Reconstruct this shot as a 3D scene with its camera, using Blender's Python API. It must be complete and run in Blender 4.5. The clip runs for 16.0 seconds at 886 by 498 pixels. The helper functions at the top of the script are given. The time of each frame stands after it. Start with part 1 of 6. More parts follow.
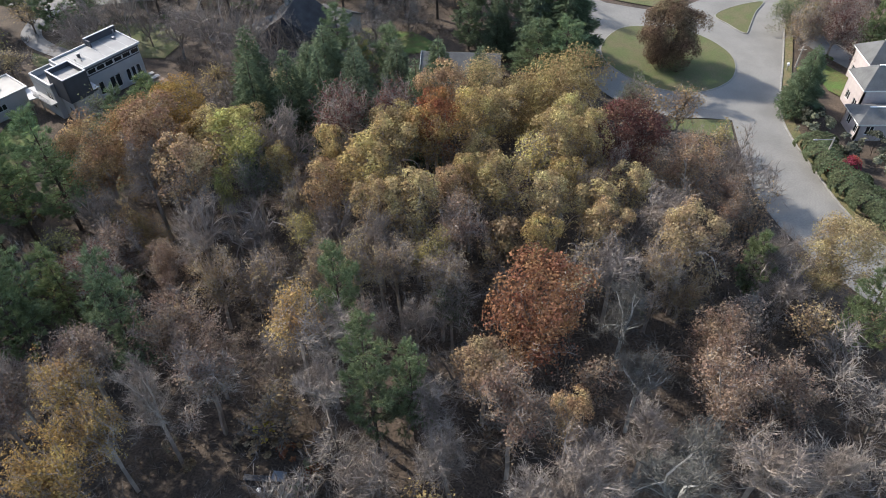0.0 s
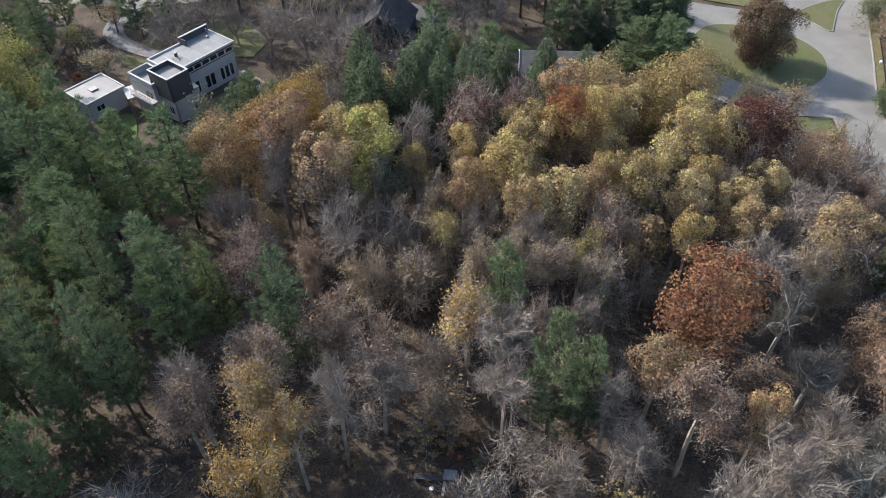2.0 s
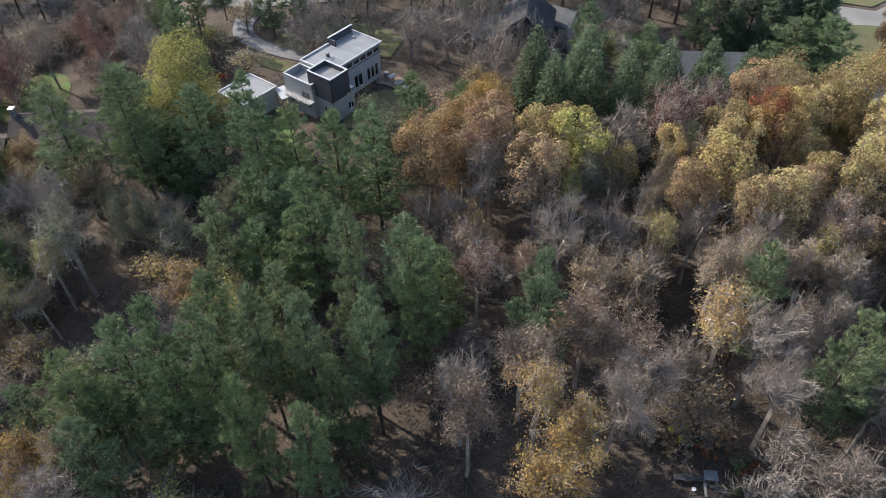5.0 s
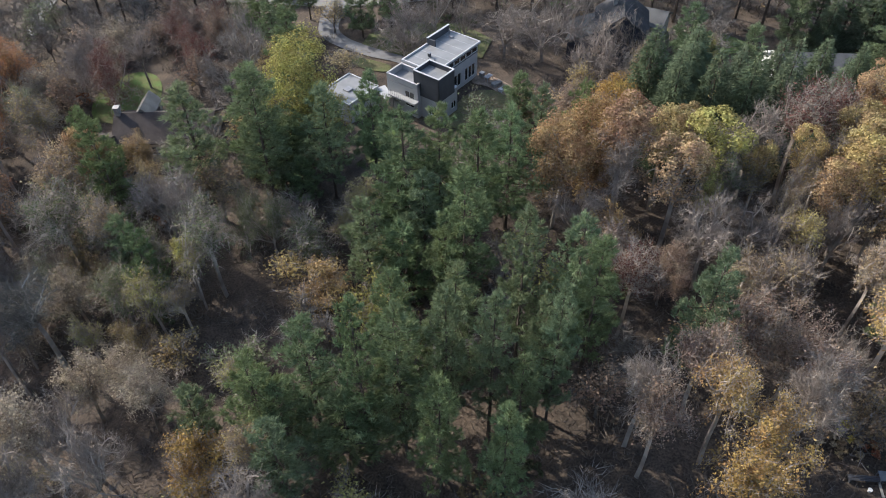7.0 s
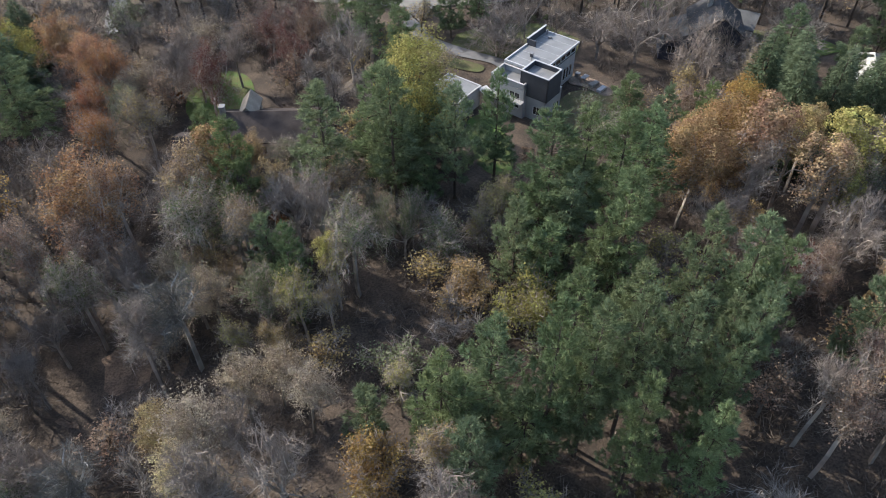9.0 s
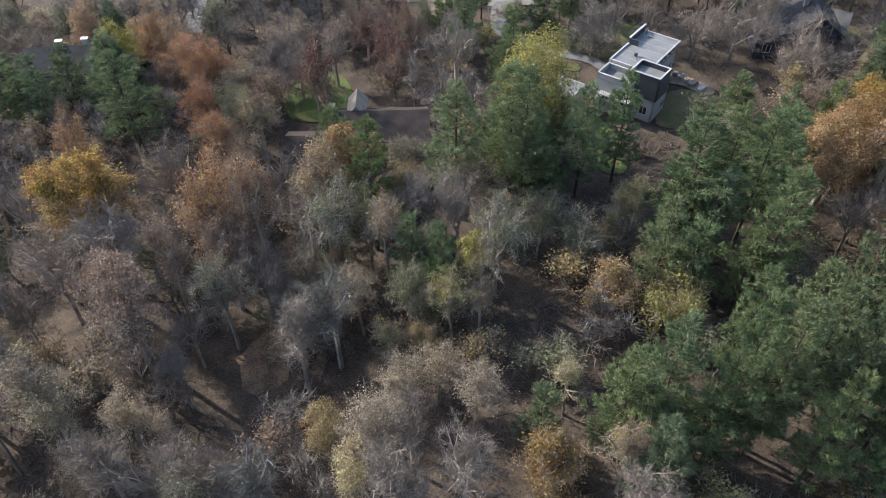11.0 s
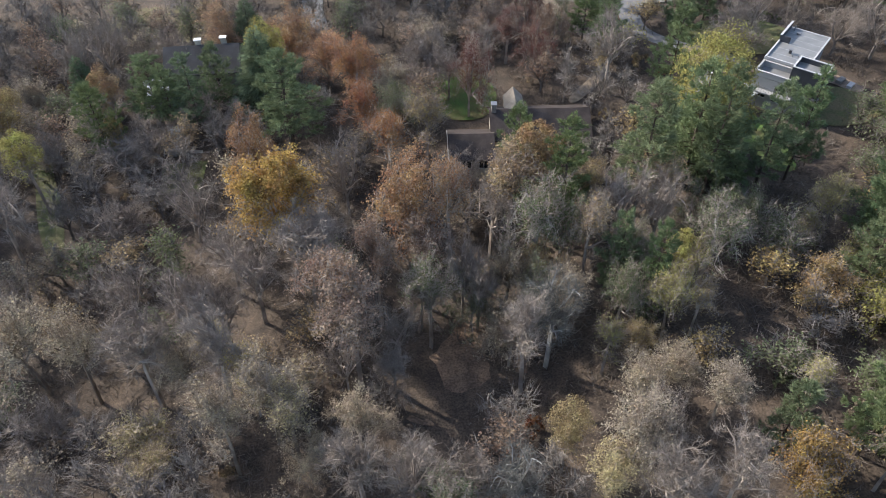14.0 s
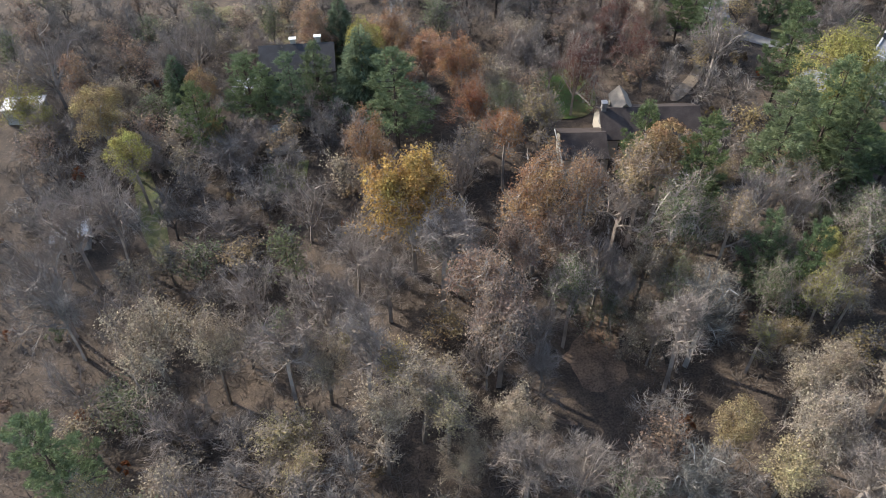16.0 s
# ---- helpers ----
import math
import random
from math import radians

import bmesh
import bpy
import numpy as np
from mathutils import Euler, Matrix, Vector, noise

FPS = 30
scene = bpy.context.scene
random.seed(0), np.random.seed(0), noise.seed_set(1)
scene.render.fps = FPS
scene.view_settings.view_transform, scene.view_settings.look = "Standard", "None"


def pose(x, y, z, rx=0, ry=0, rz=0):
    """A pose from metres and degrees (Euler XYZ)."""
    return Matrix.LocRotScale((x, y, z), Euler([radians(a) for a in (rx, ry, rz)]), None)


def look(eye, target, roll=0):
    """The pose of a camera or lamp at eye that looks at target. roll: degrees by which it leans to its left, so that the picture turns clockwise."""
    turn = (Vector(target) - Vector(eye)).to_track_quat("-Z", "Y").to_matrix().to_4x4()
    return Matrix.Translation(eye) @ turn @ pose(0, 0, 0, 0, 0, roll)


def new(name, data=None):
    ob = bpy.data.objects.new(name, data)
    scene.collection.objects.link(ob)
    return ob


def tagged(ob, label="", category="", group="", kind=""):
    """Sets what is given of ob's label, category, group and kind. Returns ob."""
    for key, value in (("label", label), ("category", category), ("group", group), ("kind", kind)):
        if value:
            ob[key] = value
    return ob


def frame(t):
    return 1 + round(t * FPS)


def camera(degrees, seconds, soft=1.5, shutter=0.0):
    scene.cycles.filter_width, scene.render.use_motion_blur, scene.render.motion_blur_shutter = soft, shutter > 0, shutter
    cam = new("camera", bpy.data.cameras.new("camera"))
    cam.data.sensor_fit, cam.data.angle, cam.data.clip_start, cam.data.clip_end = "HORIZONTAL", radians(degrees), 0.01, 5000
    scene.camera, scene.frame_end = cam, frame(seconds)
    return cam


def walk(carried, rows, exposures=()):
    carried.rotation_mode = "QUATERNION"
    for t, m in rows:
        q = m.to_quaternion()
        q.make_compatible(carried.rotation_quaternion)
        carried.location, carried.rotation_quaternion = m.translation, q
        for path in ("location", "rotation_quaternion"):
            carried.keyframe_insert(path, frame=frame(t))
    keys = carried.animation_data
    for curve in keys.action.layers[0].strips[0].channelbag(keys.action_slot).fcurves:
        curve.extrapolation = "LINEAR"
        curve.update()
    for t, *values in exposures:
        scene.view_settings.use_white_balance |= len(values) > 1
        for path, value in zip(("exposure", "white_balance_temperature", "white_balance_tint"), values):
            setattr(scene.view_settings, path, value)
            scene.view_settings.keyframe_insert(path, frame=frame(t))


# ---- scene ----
cam = camera(62.6, 16.0, soft=0.95, shutter=0.15)
PATH = [
    (0, (1.109, 0.777, 66.957), (1.054, 2.2, 65.552), -1.6),
    (0.5, (-2.808, 0.684, 67.098), (-2.861, 2.105, 65.691), -1.6),
    (1, (-6.737, 0.603, 67.206), (-6.788, 2.023, 65.799), -1.5),
    (1.5, (-10.707, 0.552, 67.226), (-10.755, 1.972, 65.818), -1.5),
    (2, (-14.67, 0.498, 67.297), (-14.716, 1.918, 65.889), -1.5),
    (2.5, (-18.56, 0.418, 67.464), (-18.607, 1.837, 66.055), -1.5),
    (3, (-22.572, 0.307, 67.618), (-22.618, 1.726, 66.209), -1.5),
    (3.5, (-26.504, 0.264, 67.772), (-26.55, 1.683, 66.363), -1.5),
    (4, (-30.486, 0.255, 67.866), (-30.53, 1.673, 66.456), -1.5),
    (6.5, (-50.363, 0.072, 67.507), (-50.403, 1.497, 66.104), -1.2),
    (7, (-54.421, 0.012, 67.561), (-54.458, 1.437, 66.158), -1.1),
    (7.5, (-58.637, -0.052, 67.571), (-58.67, 1.373, 66.169), -0.9),
    (8, (-62.907, -0.093, 67.507), (-62.932, 1.334, 66.106), -0.7),
    (8.5, (-67.093, -0.128, 67.455), (-67.115, 1.3, 66.054), -0.6),
    (9, (-71.352, -0.164, 67.364), (-71.368, 1.265, 65.965), -0.4),
    (11.5, (-91.718, -0.509, 67.897), (-91.73, 0.915, 66.493), -0.4),
    (12, (-95.666, -0.477, 67.977), (-95.679, 0.945, 66.572), -0.5),
    (12.5, (-99.649, -0.464, 67.845), (-99.662, 0.959, 66.44), -0.5),
    (13, (-103.685, -0.422, 67.85), (-103.698, 1.0, 66.444), -0.6),
    (13.5, (-107.684, -0.466, 67.807), (-107.697, 0.957, 66.402), -0.6),
    (14, (-111.706, -0.479, 67.694), (-111.718, 0.945, 66.289), -0.5),
    (14.5, (-115.67, -0.478, 67.735), (-115.684, 0.945, 66.329), -0.6),
    (15, (-119.796, -0.405, 67.851), (-119.809, 1.015, 66.444), -0.6),
    (15.5, (-123.825, -0.26, 67.779), (-123.84, 1.16, 66.371), -0.7),
    (16, (-127.987, -0.311, 67.753), (-127.999, 1.11, 66.345), -0.6),
]
EXPOSURE = 0.41
walk(cam, [(t, look(eye, target, roll)) for t, eye, target, roll in PATH], [(0, EXPOSURE), (16, EXPOSURE)])
SUN_STRENGTH, SKY_STRENGTH = 5.0, 0.225

# ---- world, sun ----
SUN_AZ, SUN_EL = -55.0, 32.0          # degrees from +y towards +x, and above the horizon
world = bpy.data.worlds.new("world")
scene.world = world
world.use_nodes = True
wn = world.node_tree
sky = wn.nodes.new("ShaderNodeTexSky")
sky.sky_type, sky.sun_disc = "NISHITA", False
sky.sun_elevation, sky.sun_rotation = radians(SUN_EL), radians(SUN_AZ % 360)
sky.air_density, sky.dust_density = 1.0, 1.5
background = next(n for n in wn.nodes if n.type == "BACKGROUND")
background.inputs["Strength"].default_value = SKY_STRENGTH
wn.links.new(sky.outputs[0], background.inputs["Color"])

sun_data = bpy.data.lights.new("sun", "SUN")
sun_data.energy, sun_data.angle, sun_data.color = SUN_STRENGTH, radians(0.6), (1.0, 0.93, 0.84)
sun = new("sun", sun_data)
toward = Vector((math.sin(radians(SUN_AZ)) * math.cos(radians(SUN_EL)), math.cos(radians(SUN_AZ)) * math.cos(radians(SUN_EL)), math.sin(radians(SUN_EL))))
sun.matrix_world = look(toward * 300, (0, 0, 0))

# ---- materials ----
def material(name, color, rough=0.85, metal=0.0, spec=0.3, vary=0.18, scale=1.5, fine=18.0, bump=0.0, second=None, patch=0.5, coords="Object"):
    """A principled surface with two scales of mottling: large patches towards a second colour, and fine grain."""
    m = bpy.data.materials.new(name)
    m.use_nodes = True
    nt = m.node_tree
    p = nt.nodes["Principled BSDF"]
    tc = nt.nodes.new("ShaderNodeTexCoord")
    big, small = nt.nodes.new("ShaderNodeTexNoise"), nt.nodes.new("ShaderNodeTexNoise")
    big.inputs["Scale"].default_value, big.inputs["Detail"].default_value = scale, 5
    small.inputs["Scale"].default_value, small.inputs["Detail"].default_value = fine, 3
    nt.links.new(tc.outputs[coords], big.inputs["Vector"])
    nt.links.new(tc.outputs[coords], small.inputs["Vector"])
    second = second or tuple(c * (1 - 2 * vary) for c in color)
    ramp = nt.nodes.new("ShaderNodeMapRange")
    ramp.inputs["From Min"].default_value, ramp.inputs["From Max"].default_value = patch - 0.14, patch + 0.16
    nt.links.new(big.outputs["Fac"], ramp.inputs["Value"])
    mix = nt.nodes.new("ShaderNodeMix")
    mix.data_type = "RGBA"
    mix.inputs["A"].default_value, mix.inputs["B"].default_value = (*color, 1), (*second, 1)
    nt.links.new(ramp.outputs[0], mix.inputs["Factor"])
    grain = nt.nodes.new("ShaderNodeMapRange")
    grain.inputs["From Min"].default_value, grain.inputs["From Max"].default_value = 0.3, 0.7
    grain.inputs["To Min"].default_value, grain.inputs["To Max"].default_value = 1 - vary, 1 + vary
    nt.links.new(small.outputs["Fac"], grain.inputs["Value"])
    hsv = nt.nodes.new("ShaderNodeHueSaturation")
    nt.links.new(mix.outputs["Result"], hsv.inputs["Color"])
    nt.links.new(grain.outputs[0], hsv.inputs["Value"])
    nt.links.new(hsv.outputs[0], p.inputs["Base Color"])
    p.inputs["Roughness"].default_value, p.inputs["Metallic"].default_value = rough, metal
    p.inputs["Specular IOR Level"].default_value = spec
    if bump:
        b = nt.nodes.new("ShaderNodeBump")
        b.inputs["Strength"].default_value, b.inputs["Distance"].default_value = bump, 0.05
        nt.links.new(small.outputs["Fac"], b.inputs["Height"])
        nt.links.new(b.outputs[0], p.inputs["Normal"])
    return m


def foliage(name, through_light=0.35, spread=0.3, hue=0.035, gloss=0.0):
    """Leaves: the tree's own colour, varied leaf by leaf and lump by lump, partly lit from behind."""
    m = bpy.data.materials.new(name)
    m.use_nodes = True
    nt = m.node_tree
    nt.nodes.remove(nt.nodes["Principled BSDF"])
    out = next(n for n in nt.nodes if n.type == "OUTPUT_MATERIAL")
    info, geo, tc = nt.nodes.new("ShaderNodeObjectInfo"), nt.nodes.new("ShaderNodeNewGeometry"), nt.nodes.new("ShaderNodeTexCoord")
    lump = nt.nodes.new("ShaderNodeTexNoise")
    lump.inputs["Scale"].default_value = 0.55
    nt.links.new(tc.outputs["Object"], lump.inputs["Vector"])
    def span(socket, lo, hi, a=0.0, b=1.0):
        r = nt.nodes.new("ShaderNodeMapRange")
        r.inputs["From Min"].default_value, r.inputs["From Max"].default_value = a, b
        r.inputs["To Min"].default_value, r.inputs["To Max"].default_value = lo, hi
        nt.links.new(socket, r.inputs["Value"])
        return r.outputs[0]
    h1 = nt.nodes.new("ShaderNodeHueSaturation")
    nt.links.new(info.outputs["Color"], h1.inputs["Color"])
    nt.links.new(span(geo.outputs["Random Per Island"], 1 - spread, 1 + spread), h1.inputs["Value"])
    nt.links.new(span(lump.outputs["Fac"], 0.5 - hue, 0.5 + hue, 0.3, 0.7), h1.inputs["Hue"])
    nt.links.new(span(info.outputs["Random"], 0.88, 1.08), h1.inputs["Saturation"])
    h2 = nt.nodes.new("ShaderNodeHueSaturation")
    nt.links.new(h1.outputs[0], h2.inputs["Color"])
    nt.links.new(span(lump.outputs["Fac"], 0.75, 1.25, 0.3, 0.7), h2.inputs["Value"])
    dif, tra = nt.nodes.new("ShaderNodeBsdfDiffuse"), nt.nodes.new("ShaderNodeBsdfTranslucent")
    mix = nt.nodes.new("ShaderNodeMixShader")
    mix.inputs[0].default_value = through_light
    nt.links.new(h2.outputs[0], dif.inputs["Color"])
    nt.links.new(h2.outputs[0], tra.inputs["Color"])
    nt.links.new(dif.outputs[0], mix.inputs[1])
    nt.links.new(tra.outputs[0], mix.inputs[2])
    last = mix.outputs[0]
    if gloss:
        glo, top = nt.nodes.new("ShaderNodeBsdfGlossy"), nt.nodes.new("ShaderNodeMixShader")
        glo.inputs["Roughness"].default_value = 0.45
        top.inputs[0].default_value = gloss
        nt.links.new(last, top.inputs[1])
        nt.links.new(glo.outputs[0], top.inputs[2])
        last = top.outputs[0]
    nt.links.new(last, out.inputs["Surface"])
    return m


LEAF = foliage("autumn_leaves", 0.35, 0.42, 0.022)
NEEDLE = foliage("pine_needles", 0.22, 0.35, 0.010)
BARK = foliage("bark_and_twigs", 0.0, 0.25, 0.01)
LITTER = material("leaf_litter", (0.108, 0.082, 0.062), 0.95, vary=0.45, scale=0.35, fine=4.5, second=(0.055, 0.044, 0.036), bump=0.6)
GRASS = material("grass", (0.098, 0.116, 0.046), 0.9, vary=0.34, scale=0.45, fine=7.0, second=(0.130, 0.118, 0.062), bump=0.4)
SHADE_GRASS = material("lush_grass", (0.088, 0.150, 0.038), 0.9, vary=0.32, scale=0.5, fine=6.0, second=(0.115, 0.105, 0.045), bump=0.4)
VERGE = material("leafy_verge", (0.17, 0.135, 0.075), 0.95, vary=0.3, scale=0.6, fine=5.0, second=(0.12, 0.125, 0.055))
ASPHALT = material("aged_asphalt", (0.238, 0.230, 0.213), 0.85, vary=0.14, scale=0.22, fine=5.0, second=(0.190, 0.183, 0.170), bump=0.1)
DRIVE = material("driveway_asphalt", (0.20, 0.20, 0.205), 0.8, vary=0.10, scale=0.3, fine=5.0, bump=0.1)
KERB = material("granite_kerb", (0.31, 0.30, 0.275), 0.8, vary=0.12, fine=9)
MEMBRANE = material("white_roof_membrane", (0.24, 0.24, 0.237), 0.42, spec=1.0, vary=0.06, scale=0.5, fine=4, second=(0.18, 0.18, 0.177))
COPING = material("white_metal_coping", (0.52, 0.52, 0.525), 0.45, spec=0.5, vary=0.04)
STUCCO = material("pale_grey_stucco", (0.42, 0.42, 0.42), 0.85, vary=0.05, scale=0.6, fine=12)
DARKCLAD = material("charcoal_cladding", (0.075, 0.078, 0.088), 0.6, vary=0.1, scale=0.8, fine=14)
WHITE = material("white_paint", (0.75, 0.75, 0.74), 0.5, vary=0.04)
PANE = material("window_glass", (0.02, 0.023, 0.027), 0.08, spec=0.6, vary=0.05)
NAVY = material("navy_siding", (0.045, 0.052, 0.075), 0.7, vary=0.12, fine=10)
SLATE = material("grey_shingle_roof", (0.135, 0.137, 0.138), 0.8, vary=0.14, scale=0.7, fine=9, bump=0.3)
BROWNROOF = material("brown_shingle_roof", (0.075, 0.060, 0.055), 0.85, vary=0.2, scale=0.6, fine=9, bump=0.3)
DARKROOF = material("dark_shingle_roof", (0.055, 0.055, 0.060), 0.85, vary=0.2, scale=0.6, fine=9, bump=0.3)
BEIGE = material("beige_siding", (0.55, 0.50, 0.42), 0.8, vary=0.06)
BRICK = material("pale_pink_brick", (0.45, 0.405, 0.40), 0.85, vary=0.12, scale=1.2, fine=12, second=(0.39, 0.34, 0.335))
DECKWOOD = material("weathered_deck_wood", (0.21, 0.17, 0.135), 0.85, vary=0.2, fine=10)
POLEWOOD = material("weathered_pole", (0.42, 0.39, 0.35), 0.85, vary=0.15, fine=10)
METAL = material("dull_metal", (0.35, 0.35, 0.36), 0.45, metal=0.7, vary=0.1)
BLUE = material("grey_blue_tabletop", (0.19, 0.215, 0.25), 0.8, vary=0.1)
STONE = material("field_stone", (0.30, 0.285, 0.265), 0.9, vary=0.2, scale=1.5, fine=8, bump=0.4)


# ---- building blocks ----
def ease(a, b, v):
    t = min(max((v - a) / (b - a), 0.0), 1.0)
    return t * t * (3 - 2 * t)


def ground(x, y):
    """The height of the ground: a low knoll, falling away to the west, level along the road."""
    z = 3.5 + 2.0 * math.exp(-(((x + 16) / 30) ** 2) - ((y - 30) / 28) ** 2)
    z -= ease(72, 118, -x) * (8.3 - 5.3 * ease(60, 100, y))
    z -= ease(125, 178, -x) * (9 - 2 * ease(80, 130, y))
    r = ease(20, 36, x)
    return z * (1 - r) + 3.0 * r


def mesh_from(name, verts, faces, mat=None, smooth=False):
    me = bpy.data.meshes.new(name)
    me.from_pydata([tuple(v) for v in verts], [], [tuple(f) for f in faces])
    if mat:
        me.materials.append(mat)
    if smooth:
        me.polygons.foreach_set("use_smooth", [True] * len(me.polygons))
    me.update()
    return me


def thing(name, x, y, z, rz=0.0, label="", category="", group="", kind=""):
    ob = new(name)
    ob.empty_display_size = 0.3
    ob.matrix_world = pose(x, y, z, 0, 0, rz)
    return tagged(ob, label, category, group, kind)


def part(name, shape, mat, parent, label="", m=None):
    """One mesh object under a thing or a part; shape is a bmesh or a mesh."""
    if isinstance(shape, bmesh.types.BMesh):
        me = bpy.data.meshes.new(name)
        shape.to_mesh(me)
        shape.free()
    else:
        me = shape
    if mat and not me.materials:
        me.materials.append(mat)
    ob = new(name, me)
    ob.parent = parent
    if m is not None:
        ob.matrix_local = m
    return tagged(ob, label) if label else ob


def add_box(bm, x0, x1, y0, y1, z0, z1):
    v = [bm.verts.new((x, y, z)) for z in (z0, z1) for x, y in ((x0, y0), (x1, y0), (x1, y1), (x0, y1))]
    for f in ((3, 2, 1, 0), (4, 5, 6, 7), (0, 1, 5, 4), (1, 2, 6, 5), (2, 3, 7, 6), (3, 0, 4, 7)):
        bm.faces.new([v[i] for i in f])
    return bm


def box(x0, x1, y0, y1, z0, z1, bevel=0.0):
    bm = add_box(bmesh.new(), x0, x1, y0, y1, z0, z1)
    if bevel:
        bmesh.ops.bevel(bm, geom=bm.edges[:], offset=bevel, segments=1, affect="EDGES")
    return bm


def wall_shape(length, low, high, thick, openings):
    """A wall along x with its outer face at y = 0, cut through by openings (x0, x1, z0, z1)."""
    bm, made = bmesh.new(), {}
    xs = sorted({0.0, length, *(o[0] for o in openings), *(o[1] for o in openings)})
    zs = sorted({low, high, *(o[2] for o in openings), *(o[3] for o in openings)})

    def solid(i, k):
        if not (0 <= i < len(xs) - 1 and 0 <= k < len(zs) - 1):
            return False
        mx, mz = (xs[i] + xs[i + 1]) / 2, (zs[k] + zs[k + 1]) / 2
        return not any(o[0] < mx < o[1] and o[2] < mz < o[3] for o in openings)

    def corner(i, j, k):
        if (i, j, k) not in made:
            made[i, j, k] = bm.verts.new((xs[i], thick * j, zs[k]))
        return made[i, j, k]

    for i in range(len(xs) - 1):
        for k in range(len(zs) - 1):
            if not solid(i, k):
                continue
            c = {(a, j, b): corner(i + a, j, k + b) for a in (0, 1) for j in (0, 1) for b in (0, 1)}
            bm.faces.new((c[0, 0, 0], c[1, 0, 0], c[1, 0, 1], c[0, 0, 1]))
            bm.faces.new((c[1, 1, 0], c[0, 1, 0], c[0, 1, 1], c[1, 1, 1]))
            for di, dk, q in ((-1, 0, ((0, 1, 0), (0, 0, 0), (0, 0, 1), (0, 1, 1))), (1, 0, ((1, 0, 0), (1, 1, 0), (1, 1, 1), (1, 0, 1))),
                              (0, -1, ((0, 1, 0), (1, 1, 0), (1, 0, 0), (0, 0, 0))), (0, 1, ((0, 0, 1), (1, 0, 1), (1, 1, 1), (0, 1, 1)))):
                if not solid(i + di, k + dk):
                    bm.faces.new([c[v] for v in q])
    return bm


def window(parent, m, x0, x1, z0, z1, frame_mat=None, bars=1, rail=0.06):
    """A window set 8 cm back in its opening: frame with upright bars, and a pane behind."""
    bm = bmesh.new()
    y0, y1 = 0.06, 0.13
    add_box(bm, x0, x0 + rail, y0, y1, z0, z1), add_box(bm, x1 - rail, x1, y0, y1, z0, z1)
    add_box(bm, x0 + rail, x1 - rail, y0, y1, z0, z0 + rail), add_box(bm, x0 + rail, x1 - rail, y0, y1, z1 - rail, z1)
    for i in range(1, bars):
        c = x0 + (x1 - x0) * i / bars
        add_box(bm, c - rail / 2, c + rail / 2, y0, y1, z0 + rail, z1 - rail)
    w = part("window", bm, frame_mat or WHITE, parent, m=m)
    part("pane", box(x0 + 0.01, x1 - 0.01, 0.09, 0.11, z0 + 0.01, z1 - 0.01), PANE, w)
    return w


def wall(parent, name, x0, y0, x1, y1, low, high, mat, openings=(), thick=0.25, frame_mat=None, label=""):
    """A wall part from (x0, y0) to (x1, y1), outer face to the right of that way, with windows in its openings (x0, x1, z0, z1, bars)."""
    length, turn = math.hypot(x1 - x0, y1 - y0), math.degrees(math.atan2(y1 - y0, x1 - x0))
    m = pose(x0, y0, 0, 0, 0, turn)
    ob = part(name, wall_shape(length, low, high, thick, [o[:4] for o in openings]), mat, parent, label, m=m)
    for o in openings:
        window(parent, m, *o[:4], frame_mat, o[4])
    return ob


def draped(name, outline, mat, lift, label, category, step=1.5):
    """A sheet laid on the ground inside an outline."""
    bm = bmesh.new()
    f = bm.faces.new([bm.verts.new((x, y, 0)) for x, y in outline])
    lo_x, hi_x = min(p[0] for p in outline), max(p[0] for p in outline)
    lo_y, hi_y = min(p[1] for p in outline), max(p[1] for p in outline)
    for axis, lo, hi in ((0, lo_x, hi_x), (1, lo_y, hi_y)):
        c = lo + step
        while c < hi:
            co, no = ((c, 0, 0), (1, 0, 0)) if axis == 0 else ((0, c, 0), (0, 1, 0))
            bmesh.ops.bisect_plane(bm, geom=bm.verts[:] + bm.edges[:] + bm.faces[:], plane_co=co, plane_no=no)
            c += step
    for v in bm.verts:
        v.co.z = ground(v.co.x, v.co.y) + lift
    bmesh.ops.recalc_face_normals(bm, faces=bm.faces[:])
    me = bpy.data.meshes.new(name)
    bm.to_mesh(me)
    bm.free()
    if me.polygons and sum(p.normal.z for p in me.polygons) < 0:
        me.flip_normals()
    me.materials.append(mat)
    return tagged(new(name, me), label, category, kind="structure")


def smooth_line(points, n=8, closed=False):
    """A Catmull-Rom line through points."""
    pts, out = [Vector((*p, 0)) for p in points], []
    count = len(pts)
    for i in range(count if closed else count - 1):
        a, b, c, d = [pts[(i + k) % count] if closed else pts[min(max(i + k, 0), count - 1)] for k in (-1, 0, 1, 2)]
        for j in range(n):
            t = j / n
            p = 0.5 * ((2 * b) + (c - a) * t + (2 * a - 5 * b + 4 * c - d) * t * t + (3 * b - a - 3 * c + d) * t ** 3)
            out.append((p.x, p.y))
    if not closed:
        out.append((pts[-1].x, pts[-1].y))
    return out


